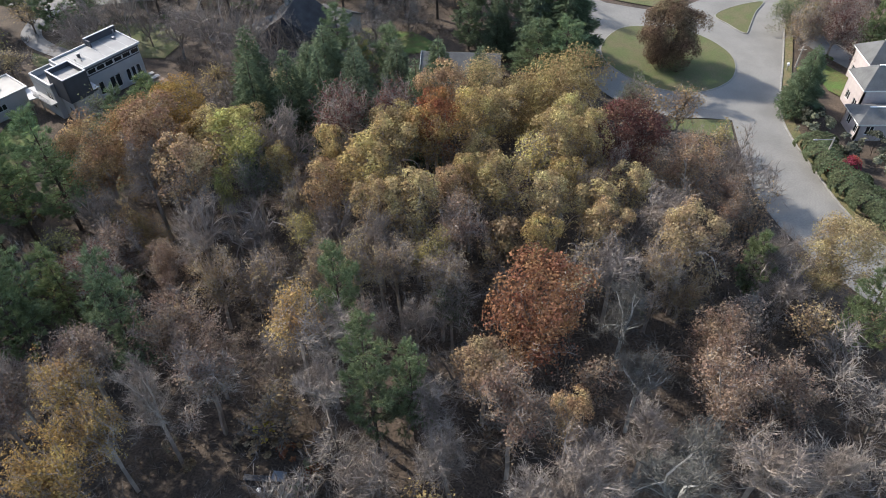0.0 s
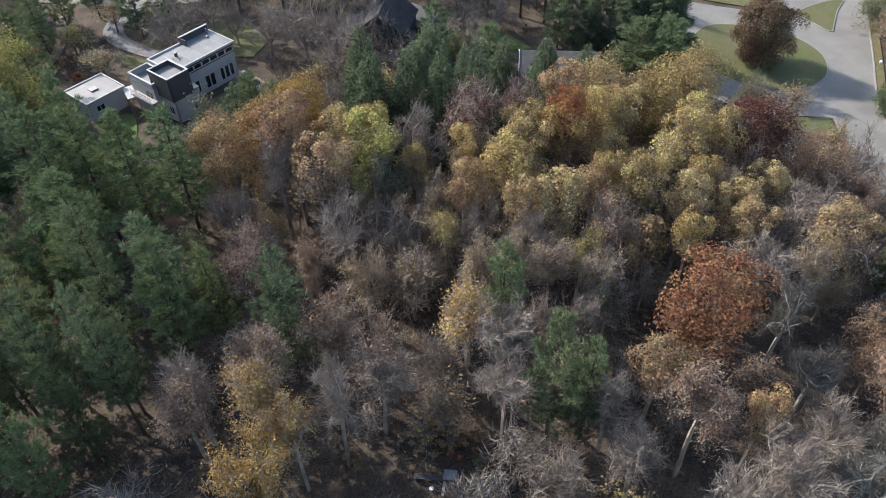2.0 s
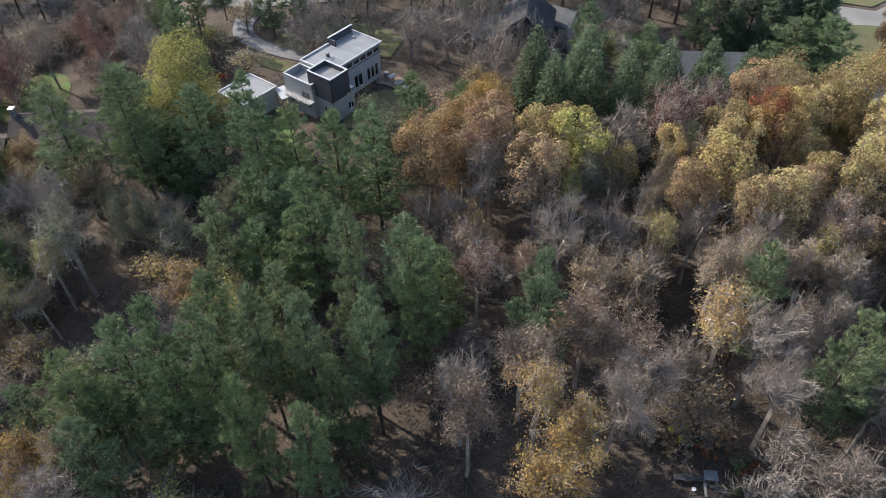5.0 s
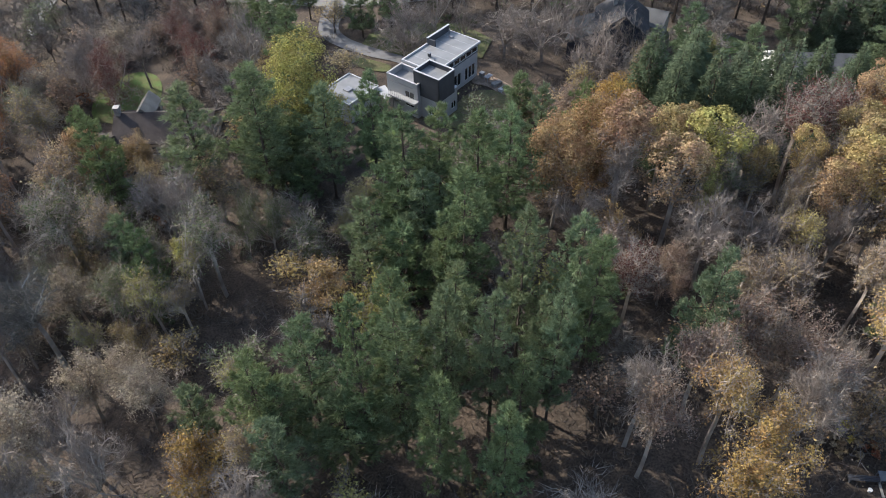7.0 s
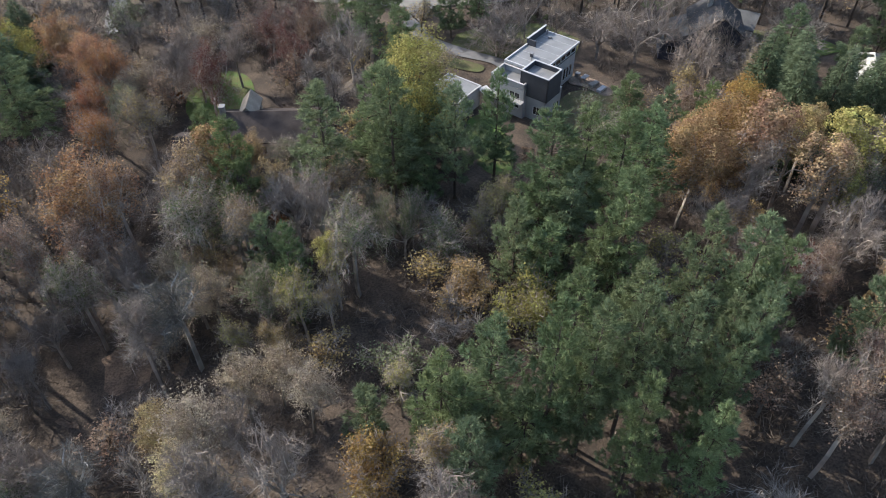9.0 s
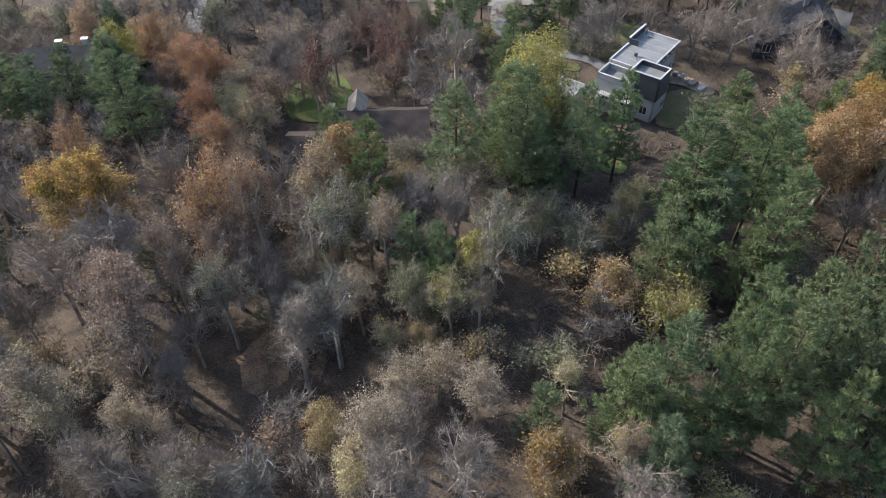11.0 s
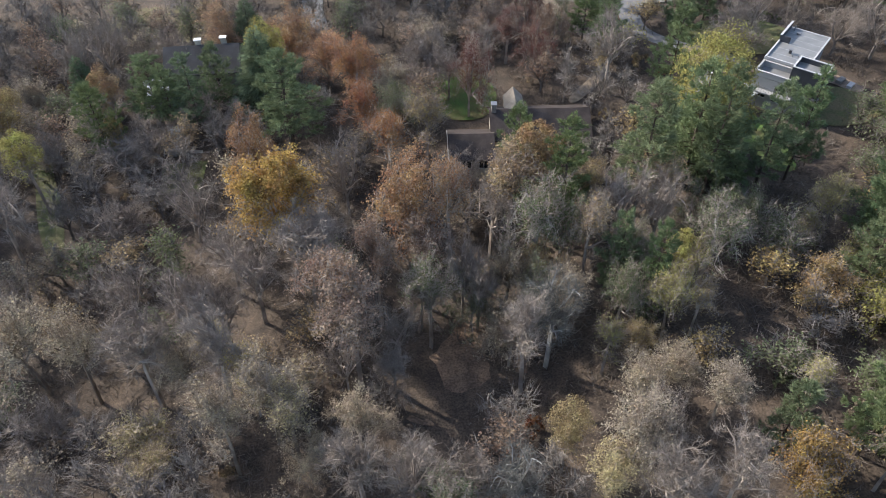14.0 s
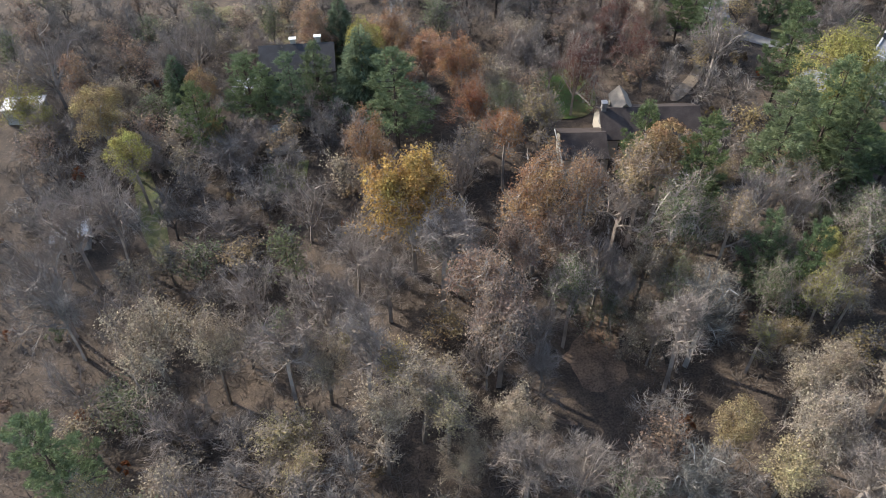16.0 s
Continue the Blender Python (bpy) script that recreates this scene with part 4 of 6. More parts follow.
LOW = ((8.5, 2.2), (8.5, 3.2))
PROTOS = {
    "leafy": shapes(broadleaf_proto, 600, 0.163) + shapes(broadleaf_proto, 560, 0.163, sizes=LOW, each=2),
    "dense": [broadleaf_proto(12, 4.5, 1500, 0.17, False, 110)],
    "rounded": [broadleaf_proto(3, 2.2, 560, 0.13, False, 20)],
    "ragged": shapes(bare_proto, 3, 500, 0.145) + shapes(bare_proto, 3, 540, 0.15, sizes=LOW, each=2),
    "thicket_bare": [bare_proto(8, 2.3, 4, width=0.026, length=0.85, forks=(5, 4, 4), share=0.75) for _ in range(4)],
    "thicket_leafy": [bare_proto(8, 2.3, 2, 210, 0.15, 0.026, 0.85, 1.0, (5, 4, 4), share=0.75) for _ in range(4)],
    "topped": [bare_proto(16, 4.2, 6, 900, 0.155, top=4.0) for _ in range(2)],
    "bare": shapes(bare_proto, 6, lifts=(0.5, 1.7)) + shapes(bare_proto, 5, sizes=LOW, each=2),
    "sparse": shapes(bare_proto, 4, 290, 0.135) + shapes(bare_proto, 4, 290, 0.13, sizes=LOW, each=2),
    "pine_small": [pine_proto(10, 2.6, 9, 20, 0.14) for _ in range(3)],
    "pine_large": [pine_proto(18, 4.2, 13, 30, 0.22) for _ in range(5)],
    "pine_tall": [pine_proto(22, 4.2, 14, 30, 0.27) for _ in range(4)],
    "spruce": [spruce_proto(14, 4.2, 17000) for _ in range(3)],
    "shrub": [{"h": 2.0, "r": 1.4, "trunk": tubes("trunk", limb_tree(2.0, 1.2, 0.2, 5, 2, 2)[0], 3), "crown": card_mesh("crown", lumpy_crown(2.0, 1.4, 0.9, 420, 0.20, 8), 3)} for _ in range(3)],
}
GREY_BARK, PALE_BARK, BROWN_BARK, TAN_BARK = (0.305, 0.262, 0.228), (0.36, 0.35, 0.325), (0.130, 0.105, 0.088), (0.350, 0.293, 0.235)
# grey bark darkened for thickets: the shade among the trees put into its colour
SHADED_BARK = (0.215, 0.190, 0.170)
STANDING = []


def tree(name, style, x, y, height, spread, leaf, bark, label, category="tree", group="woodland trees"):
    """One tree with its trunk, branches and crown, grown to a height and a radius, turned at random."""
    kinds = PROTOS[style]
    # those whose build and size come nearest
    miss = [abs(math.log(height * k["r"] / (spread * k["h"]))) + 0.4 * abs(math.log(height / k["h"])) + 0.02 * i for i, k in enumerate(kinds)]
    near = [k for k, m in zip(kinds, miss) if m < min(miss) + 0.12]
    p = near[rng.integers(len(near))]
    STANDING.append((x, y, spread if style != "shrub" else 0.0))
    root = new(name)
    root.matrix_world = pose(x, y, ground(x, y) - 0.05, 0, 0, float(rng.uniform(0, 360)))
    tagged(root, label, category, group)
    s = Matrix.Diagonal((spread / p["r"], spread / p["r"], height / p["h"], 1))
    twiggy = style.startswith(("bare", "sparse", "ragged", "topped", "thicket"))
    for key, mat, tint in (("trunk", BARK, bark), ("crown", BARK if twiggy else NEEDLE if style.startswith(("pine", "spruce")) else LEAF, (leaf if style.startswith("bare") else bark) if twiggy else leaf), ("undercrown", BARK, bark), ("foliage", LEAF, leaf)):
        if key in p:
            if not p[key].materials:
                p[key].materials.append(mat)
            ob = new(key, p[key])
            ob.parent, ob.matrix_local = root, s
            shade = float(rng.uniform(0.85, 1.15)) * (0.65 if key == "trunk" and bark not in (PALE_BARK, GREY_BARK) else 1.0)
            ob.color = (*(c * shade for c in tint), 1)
    return root


def pine(x, y, height, spread):
    tone = float(rng.uniform(0.97, 1.08))
    tree("pine_tree", "pine_tall" if height > 20.0 else "pine_large" if height > 12 and spread > 2.2 else "pine_small", x, y, height, spread, (0.158 * tone, 0.204, 0.112 / tone), BROWN_BARK, "white pine with dark green plumes of needles", group="pines")


def spruce(x, y, height, spread):
    tree("spruce_tree", "spruce", x, y, height, spread, (0.118, 0.150, 0.092), BROWN_BARK, "dark grey-green conical spruce with drooping tiers", group="spruces")


def bare(x, y, height, spread):
    tree("bare_tree", "bare", x, y, height, spread, (0.250, 0.214, 0.187), GREY_BARK, "leafless grey tree with fine twigs", group="bare trees")


def pale_bare(x, y, height, spread):
    tree("bare_tree", "bare", x, y, height, spread, (0.140, 0.134, 0.121), PALE_BARK, "leafless tree with pale silvery branches", group="bare trees")


def understory(x, y, height, spread, hue=None):
    color, words = HUES[hue] if hue else (GREY_BARK, "")
    tree("young_tree", "thicket_leafy" if hue else "thicket_bare", x, y, height, spread, color, SHADED_BARK,
         "young understory tree with %s leaves" % words if hue else "leafless grey young tree in the undergrowth", group="understory trees")


def autumn(x, y, height, spread, hue, thin=False):
    color, words = HUES[hue]
    spread *= 1.0 if thin else 1.12
    tree("maple_tree" if not thin else "oak_tree", "topped" if thin and hue == "gold" and spread > 4 else "ragged" if thin == 2 else "sparse" if thin else "leafy", x, y, height, spread, color, TAN_BARK if hue in ("straw", "wheat") else GREY_BARK,
         ("ragged tree with %s leaves among grey twigs" if thin == 2 else "half-bare tree with thin %s leaves" if thin else "full-crowned tree with %s leaves") % words, group="autumn trees")


HUES = {
    "ochre": ((0.345, 0.269, 0.138), "ochre autumn"),
    "gold": ((0.365, 0.252, 0.111), "golden orange autumn"),
    "yellow": ((0.465, 0.390, 0.157), "bright yellow autumn"),
    "honey": ((0.405, 0.314, 0.158), "honey yellow autumn"),
    "tan": ((0.339, 0.254, 0.152), "tan brown autumn"),
    "rust": ((0.280, 0.129, 0.063), "rust red autumn"),
    "russet": ((0.305, 0.195, 0.120), "brownish orange"),
    "amber": ((0.347, 0.239, 0.138), "pale orange autumn"),
    "orange": ((0.374, 0.198, 0.104), "vivid orange autumn"),
    "maroon": ((0.156, 0.076, 0.062), "dark maroon autumn"),
    "rose": ((0.278, 0.199, 0.150), "dull pinkish brown"),
    "lime": ((0.318, 0.297, 0.117), "yellow-green autumn"),
    "green": ((0.159, 0.177, 0.102), "dull green"),
    "straw": ((0.342, 0.287, 0.208), "straw-coloured withered"),
    "wheat": ((0.376, 0.316, 0.170), "pale yellow withered"),
}

# the woods, from east to west
pine(66.9, 109.5, 10.2, 2.96)
autumn(61.5, 110.6, 11.0, 5.0, "maroon", True)
autumn(58.2, 113.4, 10.1, 4.0, "tan", True)
autumn(42.2, 57.0, 12.4, 4.0, "ochre")
pine(41.6, 48.8, 14.1, 3.0)
bare(36.4, 54.9, 10.0, 3.4)
bare(36.3, 74.3, 11.8, 4.7)
bare(35.7, 58.2, 11.4, 3.4)
pine(33.6, 57.7, 10.0, 2.3)
autumn(32.3, 41.3, 9.4, 3.5, "rose", 2)
autumn(31.5, 64.3, 12.8, 2.4, "russet", 2)
bare(30.3, 29.5, 15.8, 2.3)
autumn(27.4, 69.3, 16.0, 4.3, "russet", 2)
autumn(25.6, 43.6, 15.1, 4.5, "rose", 2)
autumn(24.7, 53.4, 10.9, 3.3, "tan", True)
bare(24.5, 29.8, 16.4, 3.3)
autumn(24.2, 37.9, 15.7, 4.2, "rose", 2)
autumn(24.1, 54.6, 16.4, 2.9, "tan")
autumn(23.1, 82.4, 15.4, 2.4, "green", True)
bare(22.8, 59.9, 15.7, 3.3)
autumn(21.0, 51.9, 14.5, 2.4, "tan", True)
pale_bare(20.7, 31.6, 15.7, 2.9)
autumn(20.6, 72.3, 16.9, 4.1, "maroon")
autumn(20.0, 64.4, 13.5, 2.3, "honey")
bare(19.6, 59.9, 12.6, 3.4)
autumn(18.9, 67.4, 15.3, 2.1, "maroon", True)
spruce(18.2, 108.9, 15.0, 6.8)
pale_bare(17.7, 26.9, 16.9, 3.6)
pale_bare(16.8, 39.1, 13.3, 2.7)
pale_bare(16.5, 46.0, 15.0, 2.9)
pine(16.5, 99.2, 13.1, 5.2)
autumn(16.4, 58.0, 13.6, 2.5, "tan")
bare(16.3, 52.1, 14.2, 3.1)
autumn(16.0, 70.2, 16.8, 2.5, "ochre")
bare(15.9, 32.4, 15.3, 2.9)
autumn(15.6, 60.8, 13.9, 2.5, "ochre")
autumn(14.7, 63.7, 14.8, 2.0, "ochre", True)
autumn(14.1, 80.7, 18.3, 5.4, "ochre")
autumn(14.0, 75.3, 16.0, 1.9, "yellow")
autumn(13.0, 51.7, 13.8, 3.1, "tan", True)
spruce(13.0, 110.3, 13.7, 5.0)
pine(12.5, 101.2, 12.1, 5.3)
autumn(12.3, 64.0, 14.8, 2.0, "honey")
autumn(12.0, 69.9, 17.3, 2.7, "ochre")
bare(10.3, 29.2, 17.0, 3.0)
bare(10.3, 26.1, 16.9, 3.1)
autumn(10.2, 78.2, 12.5, 2.6, "honey")
autumn(10.1, 68.1, 16.1, 3.2, "yellow", 2)
autumn(10.1, 60.7, 15.2, 2.5, "honey")
autumn(9.7, 32.7, 16.2, 1.5, "amber")
autumn(9.1, 55.1, 14.1, 1.9, "ochre")
autumn(8.5, 81.0, 14.5, 3.4, "ochre")
autumn(7.7, 43.3, 19.3, 4.4, "rust")
spruce(6.8, 111.7, 10.5, 3.8)
bare(6.6, 27.0, 17.1, 2.7)
bare(5.4, 54.5, 10.1, 3.3)
autumn(5.3, 62.6, 16.3, 2.8, "ochre")
autumn(5.3, 57.8, 11.5, 2.8, "tan")
autumn(5.3, 77.2, 15.5, 2.7, "honey")
autumn(5.0, 33.8, 17.1, 2.9, "rose", 2)
autumn(3.9, 82.8, 15.8, 4.1, "ochre")
autumn(3.1, 70.2, 13.5, 2.6, "honey")
autumn(3.0, 39.4, 12.8, 2.5, "amber")
autumn(2.1, 74.7, 16.7, 2.8, "honey")
pine(2.1, 113.6, 10.6, 3.12)
autumn(1.8, 64.2, 15.2, 2.0, "honey")
autumn(0.6, 55.4, 18.5, 2.8, "rose", 2)
autumn(-0.1, 47.9, 11.6, 2.2, "green", True)
bare(-0.1, 31.2, 14.4, 2.7)
autumn(-0.1, 61.9, 15.2, 2.0, "amber")
autumn(-1.1, 50.0, 14.6, 2.7, "tan", True)
autumn(-1.5, 79.8, 17.6, 2.9, "amber")
bare(-1.7, 36.1, 12.3, 2.7)
autumn(-1.8, 71.8, 18.5, 2.7, "rust")
autumn(-2.2, 53.1, 14.8, 2.2, "yellow", 2)
autumn(-3.3, 70.1, 17.2, 2.7, "gold")
pine(-3.4, 37.4, 15.3, 2.6)
bare(-3.4, 44.4, 13.9, 2.3)
autumn(-4.0, 58.2, 17.1, 3.0, "honey")
spruce(-4.9, 82.5, 16.8, 3.4)
autumn(-5.4, 50.8, 15.6, 2.4, "tan", True)
autumn(-6.1, 62.4, 16.4, 2.0, "ochre", True)
bare(-6.2, 29.1, 11.5, 3.0)
autumn(-6.7, 71.8, 17.1, 2.5, "ochre")
pine(-6.8, 36.2, 20.1, 3.0)
autumn(-7.1, 42.5, 16.9, 1.9, "rose", 2)
autumn(-7.3, 68.2, 17.2, 3.0, "honey")
autumn(-7.6, 76.6, 18.2, 3.4, "maroon", True)
bare(-7.6, 53.9, 15.9, 2.8)
autumn(-8.0, 57.3, 16.9, 2.2, "tan")
autumn(-9.4, 63.2, 17.4, 3.4, "ochre")
autumn(-9.6, 50.8, 16.2, 2.4, "ochre", True)
pine(-10.1, 100.1, 11.4, 3.36)
pine(-10.6, 46.1, 18.2, 3.4)
bare(-10.8, 36.2, 14.9, 2.6)
bare(-11.2, 41.0, 16.8, 3.2)
autumn(-11.5, 67.8, 16.7, 2.4, "ochre", True)
spruce(-12.4, 81.2, 19.6, 4.3)
bare(-12.5, 58.5, 15.7, 3.3)
autumn(-12.7, 73.2, 20.9, 4.3, "maroon", True)
autumn(-12.8, 50.4, 16.5, 2.4, "tan", True)
autumn(-13.7, 61.5, 16.1, 2.5, "amber")
autumn(-14.2, 43.1, 17.2, 3.0, "gold", 2)
autumn(-14.3, 68.3, 16.1, 2.0, "honey")
autumn(-14.8, 104.2, 8.0, 2.0, "lime", 2)
autumn(-15.1, 65.0, 15.2, 2.1, "ochre", True)
autumn(-16.3, 58.9, 13.1, 2.4, "yellow", 2)
bare(-16.5, 43.5, 10.0, 3.1)
spruce(-17.0, 81.1, 18.7, 4.3)
autumn(-17.2, 62.3, 15.0, 2.0, "tan", True)
pine(-18.3, 104.0, 13.3, 3.92)
autumn(-18.5, 55.7, 10.3, 3.4, "tan", True)
spruce(-19.3, 97.5, 13.2, 5.1)
bare(-19.5, 69.8, 18.7, 3.6)
autumn(-19.6, 52.6, 11.6, 3.2, "tan", True)
autumn(-19.7, 66.1, 15.2, 1.7, "ochre")
spruce(-21.3, 81.9, 18.4, 4.4)
bare(-21.6, 58.4, 14.5, 4.0)
autumn(-21.8, 37.9, 14.0, 3.2, "rose", True)
autumn(-22.6, 42.1, 14.9, 3.4, "rose", 2)
autumn(-23.0, 65.9, 15.2, 3.2, "green", True)
autumn(-24.6, 51.7, 13.5, 3.2, "tan", True)
autumn(-25.0, 68.3, 17.9, 3.6, "lime")
bare(-25.1, 34.6, 17.1, 2.5)
autumn(-25.8, 76.2, 13.8, 2.3, "ochre")
autumn(-26.0, 64.0, 13.5, 1.4, "lime")
spruce(-26.1, 82.0, 18.0, 4.9)
autumn(-26.7, 43.3, 16.5, 3.1, "rose", 2)
bare(-27.1, 57.6, 15.2, 4.0)
spruce(-27.9, 88.9, 17.8, 4.6)
autumn(-28.5, 32.0, 17.7, 2.2, "gold", 2)
autumn(-28.9, 90.5, 15.7, 2.2, "ochre", True)
autumn(-29.2, 72.5, 15.6, 2.8, "ochre")
autumn(-29.6, 64.1, 17.4, 3.2, "amber")
autumn(-30.6, 28.0, 16.9, 4.0, "gold", 2)
pine(-31.1, 44.2, 19.3, 3.4)
autumn(-31.5, 55.3, 10.9, 3.4, "rose", 2)
autumn(-31.7, 35.0, 18.5, 2.7, "gold", 2)
autumn(-32.6, 39.6, 17.0, 2.7, "rose", 2)
bare(-33.3, 100.7, 13.3, 5.2)
autumn(-34.4, 69.5, 19.0, 3.6, "russet")
autumn(-34.5, 77.9, 16.6, 3.3, "gold")
bare(-35.5, 66.4, 17.1, 3.2)
autumn(-36.7, 61.7, 10.9, 3.2, "gold", 2)
autumn(-36.7, 50.9, 14.8, 2.8, "maroon", True)
autumn(-37.6, 57.9, 10.9, 3.1, "rose", 2)
autumn(-37.7, 33.7, 16.6, 2.5, "rose", 2)
autumn(-38.0, 73.4, 16.5, 4.5, "amber")
pine(-38.2, 79.9, 14.9, 3.2)
bare(-38.3, 37.0, 18.2, 2.6)
autumn(-38.4, 83.2, 14.4, 3.3, "rose", 2)
bare(-40.0, 110.4, 14.0, 6.2)
pine(-40.2, 50.5, 14.1, 3.5)
bare(-40.6, 62.4, 13.1, 3.6)
pine(-41.8, 44.5, 21.1, 3.0)
autumn(-42.2, 69.1, 16.6, 4.0, "amber")
pine(-43.0, 47.3, 21.2, 3.7)
autumn(-43.1, 93.7, 6.4, 3.3, "tan", True)
pine(-43.4, 79.8, 14.5, 2.7)
bare(-46.4, 111.5, 13.0, 5.6)
pine(-45.9, 38.4, 22.0, 2.5)
pine(-46.6, 40.8, 17.6, 3.0)
pine(-48.2, 68.7, 18.4, 4.8)
pine(-48.3, 46.6, 22.9, 3.1)
pine(-49.0, 35.1, 17.2, 3.1)
pine(-50.5, 30.4, 17.6, 2.7)
pine(-51.3, 38.4, 21.2, 2.8)
pine(-52.0, 65.2, 20.6, 4.2)
pine(-53.6, 54.4, 21.0, 4.1)
pine(-54.5, 42.9, 19.5, 3.9)
pine(-55.3, 38.5, 22.1, 2.8)
pine(-55.6, 54.0, 14.0, 3.3)
pine(-55.8, 32.2, 18.6, 3.0)
pine(-56.3, 64.4, 21.7, 3.7)
pine(-58.0, 59.9, 16.4, 3.8)
pine(-59.3, 36.3, 22.4, 3.3)
pine(-59.7, 37.5, 15.9, 3.6)
pine(-60.1, 41.8, 20.1, 3.6)
pine(-60.2, 63.8, 21.6, 5.2)
pine(-60.3, 56.4, 11.5, 3.8)
pine(-61.0, 62.6, 14.0, 3.9)
pine(-62.6, 36.1, 23.6, 2.7)
autumn(-62.9, 52.6, 9.3, 4.0, "lime", 2)
autumn(-63.0, 60.3, 7.9, 2.9, "lime", True)
bare(-63.3, 112.2, 10.0, 5.3)
pine(-64.2, 56.6, 15.6, 3.3)
pine(-64.5, 35.8, 10.5, 3.8)
autumn(-64.8, 65.8, 11.5, 3.3, "lime", True)
pine(-65.2, 78.1, 17.6, 3.5)
pine(-67.6, 38.5, 18.4, 3.5)
autumn(-67.8, 65.1, 7.8, 1.9, "lime", True)
pine(-70.6, 75.0, 17.9, 3.6)
autumn(-69.6, 54.9, 8.7, 3.5, "gold", 2)
pine(-69.6, 31.1, 14.4, 3.1)
pine(-70.2, 36.2, 12.4, 3.7)
autumn(-71.5, 62.8, 9.2, 4.1, "green", True)
bare(-71.6, 27.4, 13.4, 2.9)
pine(-72.0, 36.0, 16.5, 3.5)
autumn(-72.0, 32.2, 13.1, 2.0, "ochre", True)
pine(-74.8, 82.7, 13.3, 4.7)
autumn(-75.4, 85.1, 18.3, 5.3, "lime")
autumn(-76.0, 40.9, 10.2, 1.8, "lime", True)
autumn(-76.7, 63.7, 12.0, 3.6, "green", True)
pine(-77.3, 78.0, 10.5, 4.6)
pine(-78.3, 72.8, 21.8, 4.0)
autumn(-78.3, 33.1, 9.8, 3.3, "gold", 2)
pine(-78.4, 95.0, 17.9, 4.0)
pine(-79.0, 37.5, 9.8, 2.6)
pine(-79.6, 77.1, 19.7, 5.1)
autumn(-81.1, 66.5, 11.5, 3.4, "green", True)
autumn(-82.0, 58.1, 16.4, 3.4, "green", True)
autumn(-84.0, 56.3, 12.4, 1.7, "lime", True)
autumn(-84.1, 52.0, 10.5, 2.0, "ochre", True)
autumn(-85.1, 40.0, 11.5, 3.0, "straw", True)
autumn(-85.2, 71.8, 12.9, 3.9, "tan", True)
autumn(-85.2, 58.1, 10.5, 1.7, "lime")
bare(-86.3, 30.8, 16.7, 3.5)
bare(-86.3, 101.1, 15.8, 4.2)
bare(-86.5, 64.2, 17.2, 3.6)
pine(-86.7, 72.8, 21.1, 4.9)
autumn(-87.3, 51.7, 13.3, 3.0, "lime", True)
pine(-88.6, 55.3, 15.7, 2.6)
autumn(-88.9, 43.6, 10.4, 3.1, "straw", True)
autumn(-89.9, 59.5, 12.9, 2.4, "green", True)
bare(-90.2, 67.0, 16.6, 4.4)
autumn(-90.3, 50.4, 8.8, 2.7, "ochre", True)
bare(-91.4, 36.3, 13.7, 3.4)
pine(-91.8, 58.9, 14.6, 3.1)
autumn(-92.2, 42.3, 12.3, 3.1, "straw", True)
autumn(-92.3, 54.2, 12.9, 3.4, "green", True)
bare(-92.4, 29.5, 17.4, 3.0)
autumn(-93.9, 72.1, 14.3, 2.4, "ochre", 2)
autumn(-94.3, 48.5, 10.6, 2.0, "lime", True)
autumn(-94.6, 35.6, 17.3, 3.8, "straw", True)
autumn(-94.8, 61.3, 18.0, 2.8, "tan", True)
autumn(-96.6, 32.9, 12.3, 3.4, "wheat", 2)
pine(-97.2, 69.4, 21.1, 4.1)
autumn(-97.6, 65.0, 16.5, 4.4, "green", True)
autumn(-97.8, 55.1, 13.0, 3.5, "straw", True)
autumn(-99.8, 38.0, 11.1, 2.2, "ochre")
autumn(-100.1, 61.6, 11.4, 3.4, "ochre", True)
pale_bare(-100.2, 50.6, 17.0, 3.9)
autumn(-100.5, 72.8, 18.0, 2.9, "amber")
autumn(-100.8, 63.1, 19.8, 3.6, "green", True)
autumn(-100.9, 57.0, 13.2, 3.6, "green", True)
pine(-102.4, 77.1, 17.8, 3.6)
autumn(-103.1, 122.0, 6.5, 5.7, "rose", True)
bare(-103.4, 47.4, 18.2, 3.1)
autumn(-103.7, 70.7, 20.6, 3.8, "tan", 2)
autumn(-104.4, 60.4, 13.7, 3.3, "straw", True)
pale_bare(-105.2, 32.1, 15.1, 3.0)
autumn(-105.5, 54.0, 9.6, 3.6, "straw", True)
bare(-105.9, 69.5, 15.4, 4.7)
autumn(-108.2, 97.6, 15.6, 4.6, "maroon", True)
autumn(-108.8, 58.1, 11.5, 3.7, "green", True)
bare(-109.9, 79.5, 10.8, 4.4)
bare(-109.9, 59.6, 16.6, 3.6)
bare(-110.3, 32.3, 15.9, 2.7)
autumn(-110.9, 30.6, 15.9, 2.7, "green", True)
autumn(-111.3, 66.7, 22.4, 3.0, "russet", 2)
autumn(-113.7, 55.4, 17.4, 3.1, "green", True)
autumn(-114.5, 118.7, 6.9, 5.6, "straw", True)
autumn(-114.5, 61.9, 18.2, 3.3, "rose", 2)
autumn(-114.7, 86.1, 15.5, 3.4, "ochre", True)
bare(-115.1, 33.2, 15.9, 3.4)
autumn(-116.6, 67.6, 22.1, 5.5, "russet", 2)
bare(-116.7, 104.2, 10.0, 5.1)
bare(-117.3, 52.7, 12.5, 3.5)
autumn(-118.7, 92.0, 12.6, 4.2, "green", True)
autumn(-119.7, 100.2, 9.4, 4.5, "straw", True)
autumn(-119.8, 82.3, 16.6, 3.0, "orange", 2)
autumn(-120.0, 58.6, 20.0, 2.5, "rose", 2)
bare(-120.0, 33.6, 17.3, 3.4)
autumn(-121.2, 41.0, 13.3, 3.8, "straw", True)
